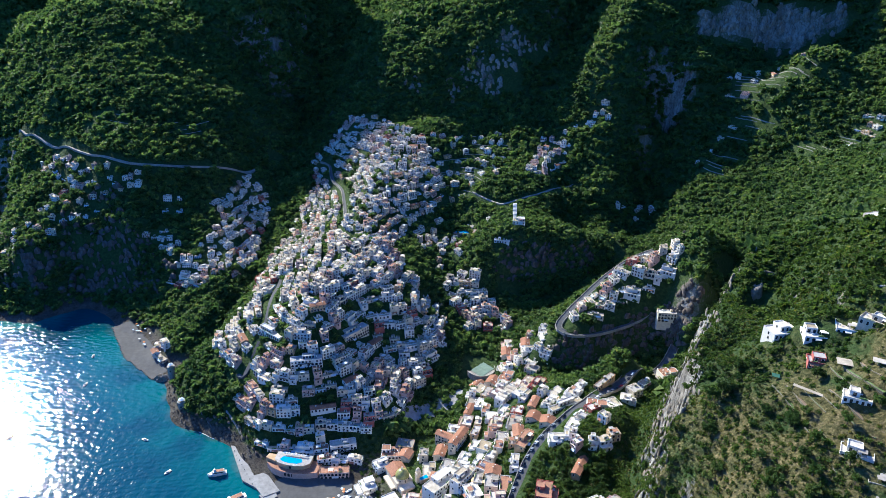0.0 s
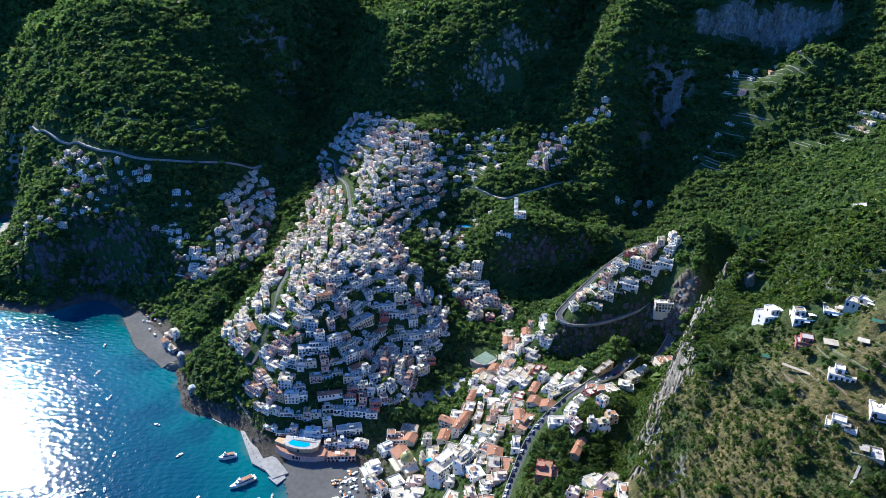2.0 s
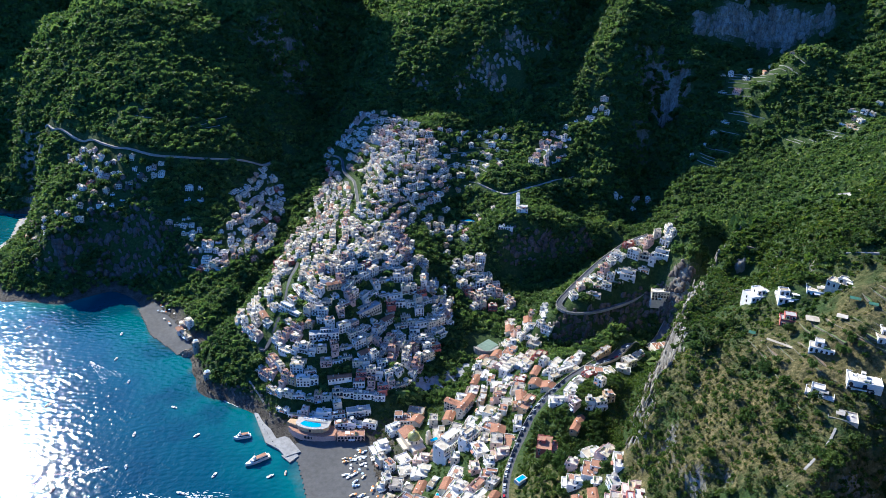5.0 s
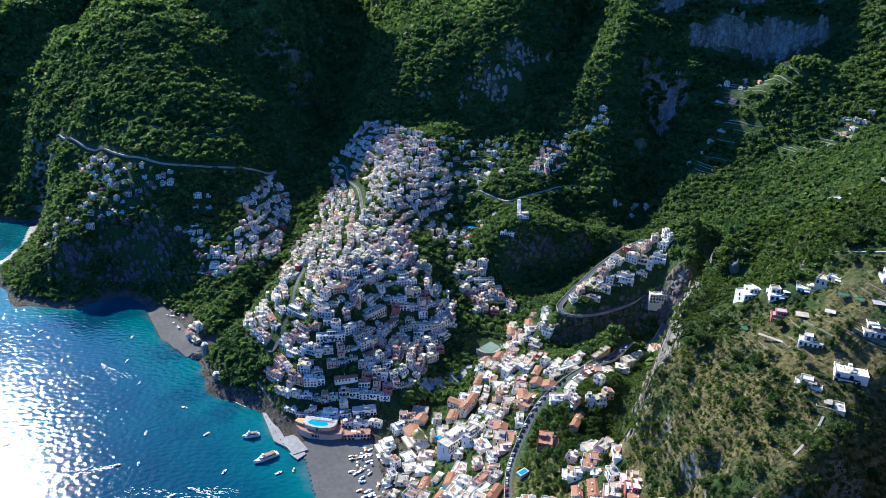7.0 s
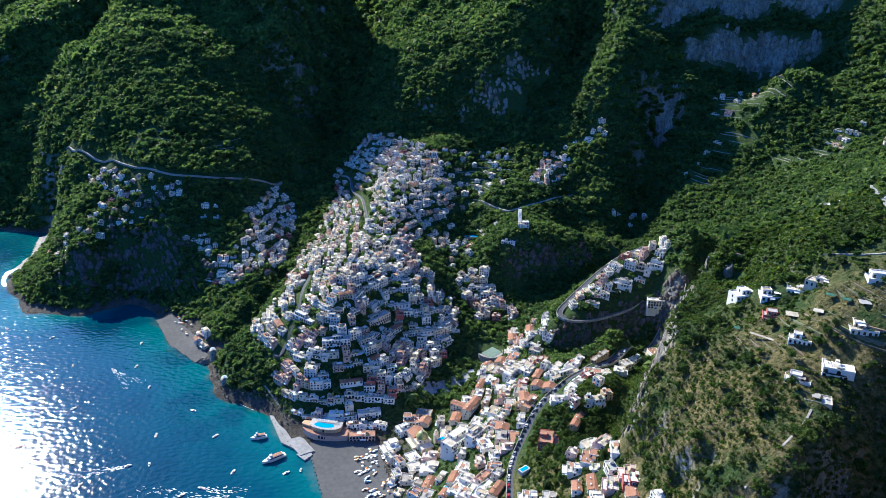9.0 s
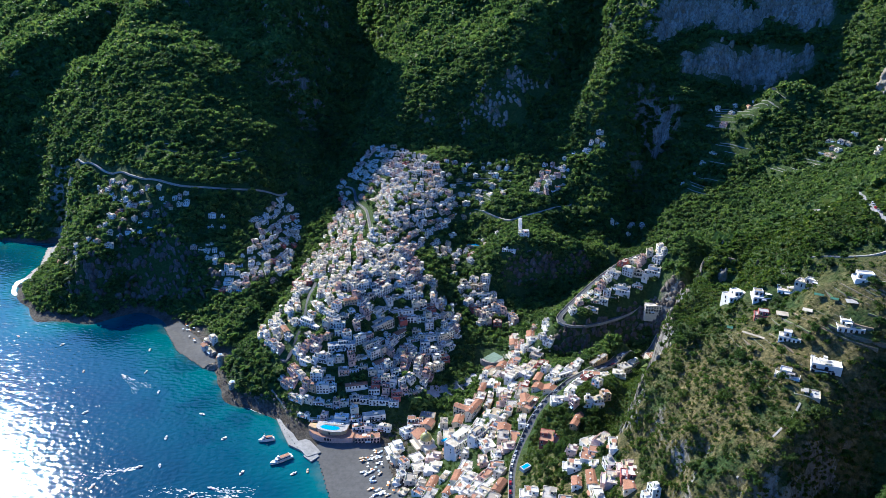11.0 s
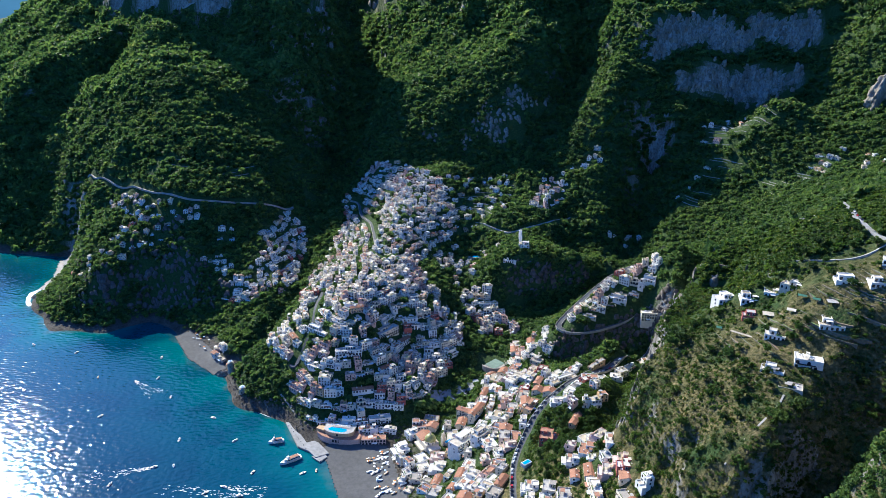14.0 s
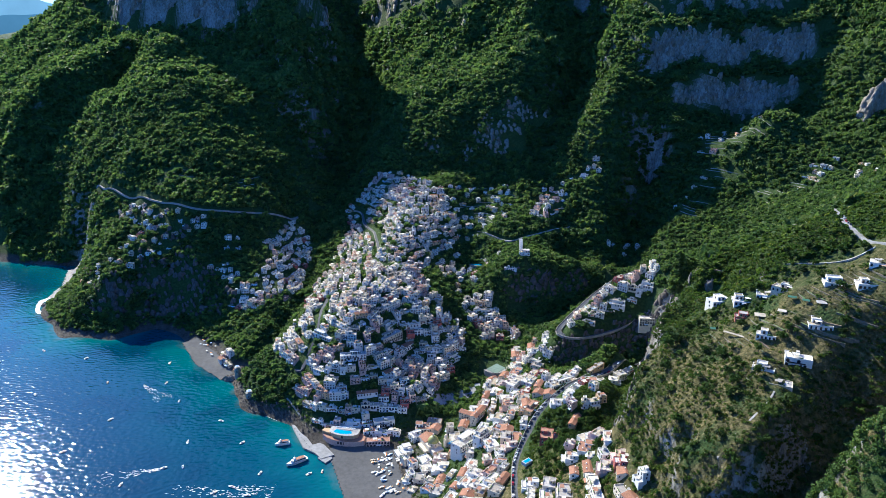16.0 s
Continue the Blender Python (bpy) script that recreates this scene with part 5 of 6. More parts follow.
# ---- woods and trees ----
def lumps(rng, many, spread, size, sub=0):
    """A crown: some jagged lumps round a centre, as vertices and triangles."""
    bm = bmesh.new()
    for k in range(many):
        a, r = rng.uniform(0, 6.283), spread * math.sqrt(rng.random())
        c = Vector((r * math.cos(a), r * math.sin(a), rng.uniform(0, 0.55) * spread + 0.35 * size))
        made = bmesh.ops.create_icosphere(bm, subdivisions=sub + 1, radius=size * rng.uniform(0.7, 1.15))
        q = Euler((rng.uniform(0, 6), rng.uniform(0, 6), rng.uniform(0, 6))).to_matrix()
        for v in made["verts"]:
            p = q @ v.co
            p *= 1 + rng.uniform(-0.22, 0.22)
            v.co = Vector((p.x, p.y, p.z * 0.7)) + c
    verts = np.array([v.co[:] for v in bm.verts])
    faces = np.array([[v.index for v in f.verts] for f in bm.faces])
    bm.free()
    return verts, faces


def leafage(rng, many, leaf, boughs=3):
    """A crown of loose leaf sprays: small triangles at all angles, gathered round a few boughs, with gaps between."""
    verts, faces = [], []
    for k in range(boughs):
        a, r = rng.uniform(0, 6.283), (0.0 if boughs == 1 else rng.uniform(0.25, 0.6))
        c = Vector((r * math.cos(a), r * math.sin(a), rng.uniform(0.35, 0.75)))
        reach = 1.0 if boughs == 1 else rng.uniform(0.5, 0.75)
        for _ in range(many // boughs):
            u = Vector((rng.gauss(0, 1), rng.gauss(0, 1), rng.gauss(0.25, 1))).normalized() * reach * rng.uniform(0.45, 1.0)
            q = Euler((rng.uniform(0, 6.3), rng.uniform(0, 6.3), rng.uniform(0, 6.3))).to_matrix()
            n = len(verts)
            for t in (0.0, 2.1, 4.2):
                w = q @ Vector((math.cos(t), math.sin(t) * rng.uniform(0.6, 1.0), 0)) * leaf * rng.uniform(0.75, 1.3)
                verts.append((u.x + c.x + w.x, u.y + c.y + w.y, 0.85 * u.z + c.z + w.z))
            faces.append((n, n + 1, n + 2))
    return np.array(verts), np.array(faces)


def fast_mesh(name, verts, tris, mat):
    me = bpy.data.meshes.new(name)
    me.vertices.add(len(verts))
    me.vertices.foreach_set("co", np.ascontiguousarray(verts, np.float32).ravel())
    me.loops.add(len(tris) * 3)
    me.loops.foreach_set("vertex_index", np.ascontiguousarray(tris, np.int32).ravel())
    me.polygons.add(len(tris))
    me.polygons.foreach_set("loop_start", np.arange(0, len(tris) * 3, 3, dtype=np.int32))
    me.materials.append(mat)
    me.update(calc_edges=True)
    return me


ROOM = {}
for hx, hy, hr in TAKEN + PLOTS:
    for i in range(int((hx - hr) // 8), int((hx + hr) // 8) + 1):
        for j in range(int((hy - hr) // 8), int((hy + hr) // 8) + 1):
            ROOM.setdefault((i, j), []).append((hx, hy, hr))


def free_spot(x, y, margin=0.0):
    return all((x - hx) ** 2 + (y - hy) ** 2 > (hr + margin) ** 2 for hx, hy, hr in ROOM.get((int(x // 8), int(y // 8)), ()))


GARDENS = [(195, 440), (250, 445), (330, 430), (330, 360), (262, 330), (210, 345)]
BEACHES = [[(-120, 520), (-45, 520), (-20, 400), (-40, 300), (-100, 400)], [(-360, 760), (-285, 735), (-245, 655), (-280, 640)], [(-645, 1050), (-595, 1050), (-585, 870), (-625, 890)]]


def grow(x0, x1, y0, y1, spacing, size, seed, protos, keep=None):
    """Crowns on a jittered lattice wherever the ground is open and not a cliff."""
    rs = np.random.RandomState(seed)
    gx, gy = np.meshgrid(np.arange(x0, x1, spacing), np.arange(y0, y1, spacing))
    gx, gy = gx + rs.uniform(-0.48, 0.48, gx.shape) * spacing, gy + rs.uniform(-0.48, 0.48, gy.shape) * spacing
    gx, gy = gx.ravel(), gy.ravel()
    z = height(gx, gy)
    sx, sy = (height(gx + 3, gy) - height(gx - 3, gy)) / 6, (height(gx, gy + 3) - height(gx, gy - 3)) / 6
    slope = np.hypot(sx, sy)
    ledge = fbm(gx, gy, 60, 3, 33)
    bands = ((gx > 345) & (gx < 650) & (gy > 1070) & (gy < 1330)) | ((gy > 1400) & (z > 390))
    spur_wall = (gx > -70) & (gx < 215) & (gy > 1070) & (gy < 1135)
    sea_wall = (gx < -250) & (gx > -560) & (gy > 770) & (gy < 885)
    cave_wall = (gx > 55) & (gx < 225) & (gy > 738) & (gy < 800)
    ravine_wall = (gx > 215) & (gx < 312) & (gy > 625) & (gy < 720)
    pit_wall = (gx > 115) & (gx < 245) & (gy > 612) & (gy < 650)
    most = np.where(bands, 1.5, np.where(spur_wall | cave_wall | pit_wall | ravine_wall, 1.7, np.where(sea_wall, 1.35, np.where(gy < 300, 9.0, 4.5))))
    ok = (z > 4) & (slope < most + 0.8 * ledge) & (fbm(gx, gy, 45, 3, 12) > -0.55)
    ok &= (z > 10) | (gx < -262) | (gx > -130) | (gy > 690)
    ok &= np.abs(gx) < 0.63 * (gy + 105) + 30
    pts = np.stack([gx, gy, z, slope], -1)[ok]
    pts = np.array([p for p in pts if free_spot(p[0], p[1], 0.0 if size < 4 else 0.32 * size) and not any(inside(p[0], p[1], r) for r in BEACHES) and (keep is None or keep(p[0], p[1], rs))])
    many = np.clip(np.round(pts[:, 3] * 0.8), 1, 3).astype(int)
    first = np.concatenate([[0], np.cumsum(many)[:-1]])
    pts = np.repeat(pts, many, axis=0)
    extra = np.ones(len(pts), bool)
    extra[first] = False
    pts[extra, :2] += rs.uniform(-0.5, 0.5, (int(extra.sum()), 2)) * spacing
    pts[extra, 2] = height(pts[extra, 0], pts[extra, 1])
    kind, vs, fs, base = rs.randint(len(protos), size=len(pts)), [], [], 0
    for k, (v, f) in enumerate(protos):
        p = pts[kind == k]
        s, a, low = size * rs.uniform(0.6, 1.35, len(p)), rs.uniform(0, 6.283, len(p)), rs.uniform(*((0.5, 0.95) if size < 4 else (0.6, 0.95)), len(p))
        c, n = (np.cos(a) * s)[:, None], (np.sin(a) * s)[:, None]
        w = np.stack([v[None, :, 0] * c - v[None, :, 1] * n + p[:, :1], v[None, :, 0] * n + v[None, :, 1] * c + p[:, 1:2],
                      v[None, :, 2] * (s * low)[:, None] + p[:, 2:3] - ((0.42 if size < 3 else 0.12) * s)[:, None]], -1)
        vs.append(w.reshape(-1, 3))
        fs.append((f[None] + (base + len(v) * np.arange(len(p)))[:, None, None]).reshape(-1, 3))
        base += len(v) * len(p)
    return np.concatenate(vs), np.concatenate(fs), len(pts)


PR = random.Random(5)
NEAR_CROWNS = [leafage(PR, 84, 0.3, 4) for _ in range(8)]
MID_CROWNS = [leafage(PR, 36, 0.48) for _ in range(8)]
FAR_CROWNS = [leafage(PR, 22, 0.6, 1) for _ in range(8)]


def thin_gardens(x, y, rs):
    return rs.random() < (0.34 if inside(x, y, GARDENS) else 0.66 + 0.9 * (0.5 + float(fbm(np.array([x]), np.array([y]), 28, 2, 55)[0])))


def off_the_beds(x, y, rs):
    return not inside(x, y, GARDENS) or rs.random() < 0.25


def west_of_far(x, y, rs):
    return not (-720 < x < 660 and 560 < y < 1200)


def off_the_cliff(x, y, rs):
    return not inside(x, y, [(150, 360), (176, 395), (176, 440), (200, 500), (185, 512), (160, 480), (145, 410)]) or rs.random() < 0.3


WOODS = [("scrub", 120, 400, 200, 600, 3.8, 2.0, 1, NEAR_CROWNS, thin_gardens, "dense evergreen scrub and small oaks on the slope"),
         ("scrub", 140, 290, 395, 605, 3.2, 2.1, 7, MID_CROWNS, off_the_cliff, "dense scrub hanging on the broken cliff"),
         ("garden_trees", -260, 142, 262, 600, 3.7, 1.9, 2, NEAR_CROWNS, None, "garden trees and shrubs between the houses"),
         ("garden_trees", 64, 152, 278, 505, 4.4, 2.3, 9, NEAR_CROWNS, None, "leafy orchard and garden trees below the cliff"),
         ("woodland", -720, 660, 560, 900, 5.3, 5.0, 3, MID_CROWNS, None, "dark evergreen woodland on steep slopes"),
         ("woodland", -720, 660, 900, 1200, 6.0, 6.1, 4, MID_CROWNS, None, "mountain woodland below the limestone cliffs"),
         ("shrubs", 125, 340, 225, 480, 2.5, 0.95, 5, FAR_CROWNS, off_the_beds, "low grey-green shrubs and tall dry grass"),
         ("scrub", 225, 420, 418, 612, 5.4, 3.7, 10, MID_CROWNS, None, "dark holm oak wood on the brow of the slope"),
         ("scrub", 165, 320, 140, 262, 3.6, 3.4, 8, NEAR_CROWNS, None, "bright green bushes on the near hump"),
         ("woodland", -1300, 900, 560, 1800, 7.4, 8.2, 6, FAR_CROWNS, west_of_far, "far mountain woodland in haze and shade")]
for name, x0, x1, y0, y1, spacing, size, seed, protos, keep, label in WOODS:
    v, f, n = grow(x0, x1, y0, y1, spacing, size, seed, protos, keep)
    # woodland and the near hump take the leaves lightened for haze and sun
    tagged(new(name, fast_mesh(name, v, f, LEAF_DRY if "dry" in label else LEAF_LIFTED if name == "woodland" or "bright" in label else LEAF)), label, "woods", kind="stuff")


# ---- rock faces ----
def rock_material(name, dark, mid, pale):
    m, nd, ln, b = material(name)
    b.inputs["Roughness"].default_value = 0.95
    grain, stain = world_noise(nd, ln, 0.5, 7, 0.75, (1, 1, 0.45)), world_noise(nd, ln, 0.06, 5, 0.6, (1, 1, 0.25))
    base = ramp(nd, ln, grain.outputs["Fac"], [(0.3, dark), (0.5, mid), (0.72, pale)]).outputs[0]
    wash = ramp(nd, ln, stain.outputs["Fac"], [(0.35, (0.55, 0.5, 0.44)), (0.62, (1, 1, 1))]).outputs[0]
    ln.new(mixed(nd, ln, 1.0, base, wash, "MULTIPLY"), b.inputs["Base Color"])
    bumped(nd, ln, b, grain.outputs["Fac"], 1.0, 0.8)
    return m


ROCK = rock_material("limestone", (0.1, 0.085, 0.065), (0.28, 0.25, 0.2), (0.46, 0.42, 0.36))


def crags(x0, x1, y0, y1, spacing, size, seed, least=1.9, high=2000):
    """Buttresses and ledges that break up the cliffs, wherever the ground is too steep for trees."""
    rs = np.random.RandomState(seed)
    gx, gy = np.meshgrid(np.arange(x0, x1, spacing), np.arange(y0, y1, spacing))
    gx, gy = (gx + rs.uniform(-0.5, 0.5, gx.shape) * spacing).ravel(), (gy + rs.uniform(-0.5, 0.5, gy.shape) * spacing).ravel()
    z = height(gx, gy)
    sx, sy = (height(gx + 3, gy) - height(gx - 3, gy)) / 6, (height(gx, gy + 3) - height(gx, gy - 3)) / 6
    slope = np.hypot(sx, sy)
    ok = (slope > least) & (z > 2) & (z < high)
    protos = [lumps(PR, 1, 0.0, 1.0) for _ in range(8)]
    vs, fs, base = [np.zeros((0, 3))], [np.zeros((0, 3), int)], 0
    for x, y, zz, a, b, sl in np.stack([gx, gy, z, sx, sy, slope], -1)[ok]:
        for k in range(1 + int(min(3, sl * spacing / (size * 2.2)))):
            v, f = protos[rs.randint(8)]
            s = size * rs.uniform(0.5, 1.3)
            t = rs.uniform(-0.5, 0.5) * spacing / sl
            px, py = x + t * a, y + t * b
            turn = math.atan2(b, a) + rs.uniform(-0.4, 0.4)
            c, n = math.cos(turn), math.sin(turn)
            w = v - np.array([0, 0, 0.35])
            u = np.stack([w[:, 0] * 0.2 * s, w[:, 1] * 0.9 * s, w[:, 2] * 2.0 * s], -1)
            vs.append(np.stack([u[:, 0] * c - u[:, 1] * n + px, u[:, 0] * n + u[:, 1] * c + py, u[:, 2] + zz + t * sl * sl], -1))
            fs.append(f + base)
            base += len(v)
    return np.concatenate(vs), np.concatenate(fs)


# browner weathered rock, its colour also darkened to paint the cliffs' shade
CLIFF_SHADE = rock_material("weathered_cliff_shade", (0.05, 0.043, 0.036), (0.12, 0.10, 0.085), (0.21, 0.185, 0.16))
for x0, x1, y0, y1, spacing, size, seed, least, high, stone in ((345, 700, 1075, 1350, 7.0, 5.0, 3, 2.0, 2000, ROCK), (-900, 300, 1350, 1700, 11.0, 8.0, 4, 2.2, 2000, ROCK), (-262, -128, 535, 690, 4.0, 1.9, 6, 0.6, 15, CLIFF_SHADE),
                                                               (-560, -255, 768, 890, 6.5, 5.0, 7, 1.1, 2000, CLIFF_SHADE), (55, 225, 738, 802, 5.0, 4.0, 8, 1.3, 2000, CLIFF_SHADE), (215, 312, 625, 722, 5.0, 3.4, 9, 2.2, 2000, CLIFF_SHADE),
                                                               (112, 246, 612, 652, 4.0, 3.0, 10, 1.4, 2000, CLIFF_SHADE), (-70, 215, 1066, 1135, 6.0, 4.2, 11, 1.6, 2000, ROCK), (118, 300, 370, 605, 4.5, 2.8, 12, 2.2, 2000, ROCK)):
    v, f = crags(x0, x1, y0, y1, spacing, size, seed, least, high)
    if len(f):
        tagged(new("crags", fast_mesh("crags", v, f, stone)), "rough grey limestone crags breaking out of the slope" if stone is ROCK else "brown weathered cliff rock with shade darkened into its colour", "rock", kind="stuff")


def outcrop(x, y, z, wide, high, seed, label):
    """A fluted, broken column of rock: rings that narrow upwards, pushed in and out by cracks and ledges."""
    n, m = 56, 26
    a, h = np.meshgrid(np.arange(n) / n * 2 * math.pi, np.arange(m) / (m - 1))
    u, w = 2.2 * np.cos(a) + seed * 9.1, 2.2 * np.sin(a)
    ledge = fbm(u + 0.3 * np.floor(h * 7), w + 1.1 * np.floor(h * 7), 1.1, 3, seed)
    r = 0.5 * wide * (1.08 - 0.6 * h**1.7) * (1 + 0.75 * fbm(u, w + 0.7 * h, 0.9, 4, seed + 3) + 0.28 * ledge)
    r[-1] *= 0.1
    top = high * h * (1 + 0.3 * fbm(u, w, 1.6, 3, seed + 7))
    v = np.stack([x + r * np.cos(a), y + 0.7 * r * np.sin(a), z + top], -1).reshape(-1, 3)
    f = []
    for j in range(m - 1):
        for i in range(n):
            p, q = j * n + i, j * n + (i + 1) % n
            f += [(p, q, q + n), (p, q + n, p + n)]
    tagged(new("rock_outcrop", fast_mesh("rock_outcrop", v, np.array(f), ROCK)), label, "rock")


outcrop(252, 522, 136, 42, 52, 1, "bare pale limestone crag above the ravine")
outcrop(632, 948, 275, 40, 55, 2, "tall sunlit limestone pinnacle on the hillside")
outcrop(-258, 652, -2, 14, 7, 5, "dark sea rock beside the small beach")
outcrop(-600, 868, -2, 12, 5, 6, "low dark rock off the headland")


def make_tree(name, label, rng, tall, wide, many, cypress=False):
    t = thing(name, label, "tree")
    trunk = Shape().tube(0, 0, 0.26, 0.15, -0.6, tall * 0.5, 8)
    for k in range(4):
        a = rng.uniform(0, 6.28)
        x, y = 0.45 * wide * math.cos(a), 0.45 * wide * math.sin(a)
        trunk.add([(-0.1, 0, tall * 0.35), (0.1, 0, tall * 0.35), (0, 0.12, tall * 0.38), (x, y, tall * 0.7)], [(0, 1, 3), (1, 2, 3), (2, 0, 3)])
    part("trunk", trunk, BARK, t)
    crown = Shape()
    for k in range(many):
        if cypress:
            h = rng.random()
            r, a = wide * 0.5 * (1 - h) ** 0.6 * rng.random(), rng.uniform(0, 6.28)
            c, s = Vector((r * math.cos(a), r * math.sin(a), tall * (0.12 + 0.86 * h))), wide * 0.3
        else:
            u = Vector((rng.gauss(0, 1), rng.gauss(0, 1), rng.gauss(0, 1))).normalized() * rng.random() ** 0.4
            c, s = Vector((u.x * wide * 0.5, u.y * wide * 0.5, tall * 0.66 + u.z * tall * 0.3)), wide * rng.uniform(0.09, 0.17)
        v, f = CLUMPS[rng.randrange(len(CLUMPS))]
        crown.add([tuple(Vector(p) * s + c) for p in v], [tuple(q) for q in f])
    part("crown", crown, LEAF_NEAR, t)
    return t


CLUMPS = [tuple(a.tolist() for a in leafage(PR, 22, 0.5, 1)) for _ in range(6)]
TREES = [make_tree("olive_tree", "grey-green olive tree with an open rounded crown", PR, 5.0, 5.0, 34), make_tree("olive_tree", "low spreading olive tree", PR, 4.2, 5.6, 30),
         make_tree("oak_tree", "dark holm oak with a dense uneven crown", PR, 7.0, 6.5, 46), make_tree("oak_tree", "broad holm oak beside the terraces", PR, 6.2, 7.5, 46),
         make_tree("citrus_tree", "small bright green citrus tree in a garden", PR, 3.6, 3.8, 26), make_tree("pine_tree", "tall umbrella pine with a wide crown", PR, 9.5, 9.0, 50)]
SITES = random.Random(21)
grown = set()
count = 0
while count < 240:
    x, y = SITES.choice(((SITES.uniform(150, 325), SITES.uniform(265, 450)), (SITES.uniform(80, 135), SITES.uniform(360, 470))))
    if not free_spot(x, y, 1.2):
        continue
    i = SITES.choices(range(6), (5, 5, 5, 3, 4, 0.4))[0]
    s = SITES.uniform(0.75, 1.2)
    m = pose(x, y, at_ground(x, y) - 0.1, 0, 0, SITES.uniform(0, 360))
    if i in grown:
        ob = copy_thing(TREES[i], m)
    else:
        ob, _ = TREES[i], grown.add(i)
        ob.matrix_basis = m
    ob["group"] = "trees of the near slope"
    count += 1

# ---- garden terraces of the near slope ----
TERRACE = random.Random(8)
wall_sites = [(x0 + 6.5 * k * 0.8, y0 - 6.5 * k * 0.6) for x0, y0, n in ((204, 386, 5), (206, 352, 3), (232, 386, 6), (262, 392, 6), (284, 400, 6), (248, 360, 4), (276, 356, 3)) for k in range(n)]
for k, (x, y) in enumerate(wall_sites):
    p = contour_line(x, y, TERRACE.uniform(22, 40))
    z = height(p[:, 0], p[:, 1])
    z = np.convolve(np.pad(z, 2, "edge"), np.ones(5) / 5, "valid")
    wide = TERRACE.uniform(0.8, 1.15)
    tagged(new("terrace_wall", ribbon(p, 0.16, z - 0.6, 3.0, -2 * wide).mesh("terrace_wall", DRYSTONE)), "low dry stone wall holding a garden terrace", "wall", "garden terrace walls")
    mat, label = ((GRASS, "narrow grassy garden terrace"), (SOIL, "narrow strip of tilled brown soil"), (GRASS, "narrow strip of vegetable garden"))[k % 3]
    tagged(new("garden_bed", ribbon(p, wide - 0.18, z - 0.72, 3.0, -wide).mesh("garden_bed", mat)), label, "garden bed", "garden beds")
NET = plain("green_shade_net", (0.035, 0.12, 0.075), 0.9, 0.3, 0.6)
for x, y, w, d, turn, cloth in ((214, 372, 16, 1.6, -42, ROOFWHITE), (236, 383, 8, 6, -20, ROOFWHITE), (270, 366, 7, 5, -15, ROOFGREY), (246, 372, 6, 4, -30, ROOFWHITE), (206, 392, 4, 3, -25, NET), (256, 380, 6, 3, -30, NET), (262, 372, 5, 3, -30, NET)):
    shed = thing("greenhouse", "garden bed under a green shade net" if cloth is NET else "low pale garden shelter with a sheet roof", "shed")
    part("roof", Shape().add([(-w / 2, -d / 2, 1.7), (w / 2, -d / 2, 1.7), (w / 2, d / 2, 2.2), (-w / 2, d / 2, 2.2), (-w / 2, -d / 2, 1.8), (w / 2, -d / 2, 1.8), (w / 2, d / 2, 2.3), (-w / 2, d / 2, 2.3)],
                             [(3, 2, 1, 0), (4, 5, 6, 7), (0, 1, 5, 4), (1, 2, 6, 5), (2, 3, 7, 6), (3, 0, 4, 7)]), cloth, shed)
    for a in (-1, 1):
        for b in (-1, 1):
            part("post", Shape().box(a * (w / 2 - 0.2) - 0.06, a * (w / 2 - 0.2) + 0.06, b * (d / 2 - 0.2) - 0.06, b * (d / 2 - 0.2) + 0.06, -1.5, 1.9), IRON, shed)
    shed.matrix_basis = pose(x, y, at_ground(x, y) + 0.3, 0, 0, turn)


# ---- boats ----
def hull_shape(length, beam, high, n=9):
    """An open-water hull: pointed bow at +x, flat stern, flared sides."""
    s = Shape()
    rows = []
    for k in range(n):
        t = k / (n - 1)
        x = -length / 2 + length * t
        half = beam / 2 * (0.86 + 0.14 * min(1, t * 3)) * (1 - max(0, (t - 0.55) / 0.45) ** 2.2)
        rows.append([(x - 0.0, 0, -0.5 * high), (x, -half * 0.72, -0.1 * high), (x + 0.35 * t * t, -half, high * (0.75 + 0.25 * t)), (x + 0.35 * t * t, half, high * (0.75 + 0.25 * t)), (x, half * 0.72, -0.1 * high)])
    for r in rows:
        s.v += r
    for k in range(n - 1):
        a, b = 5 * k, 5 * k + 5
        s.f += [(a + j, b + j, b + (j + 1) % 5, a + (j + 1) % 5) for j in range(5)]
    s.f.append((4, 3, 2, 1, 0))
    return s


def make_ferry(label, length, beam, x, y, turn):
    f = thing("ferry", label, "boat")
    part("hull", hull_shape(length, beam, 2.6), WHITE, f)
    part("cabin", Shape().prism([(-length * 0.4, -beam * 0.38), (length * 0.2, -beam * 0.38), (length * 0.3, 0), (length * 0.2, beam * 0.38), (-length * 0.4, beam * 0.38)], 2.0, 4.2, 0.03), WHITE, f)
    part("window_band", Shape().prism([(-length * 0.38, -beam * 0.39), (length * 0.19, -beam * 0.39), (length * 0.295, 0), (length * 0.19, beam * 0.39), (-length * 0.38, beam * 0.39)], 2.8, 3.6), GLASS_AND_SHADE, f)
    part("upper_deck", Shape().box(-length * 0.36, length * 0.1, -beam * 0.33, beam * 0.33, 4.2, 4.35), TERRACOTTA, f, "rust-coloured upper deck")
    part("wheelhouse", Shape().prism([(length * 0.06, -beam * 0.25), (length * 0.17, -beam * 0.2), (length * 0.17, beam * 0.2), (length * 0.06, beam * 0.25)], 4.2, 6.2, 0.1), WHITE, f)
    part("mast", Shape().tube(length * 0.08, 0, 0.1, 0.05, 6.2, 9.0, 6), WHITE, f)
    f.matrix_basis = pose(x, y, 0.25, 0, 0, turn)


make_ferry("white passenger ferry moored at the quay", 22, 6, -143, 488, 216)
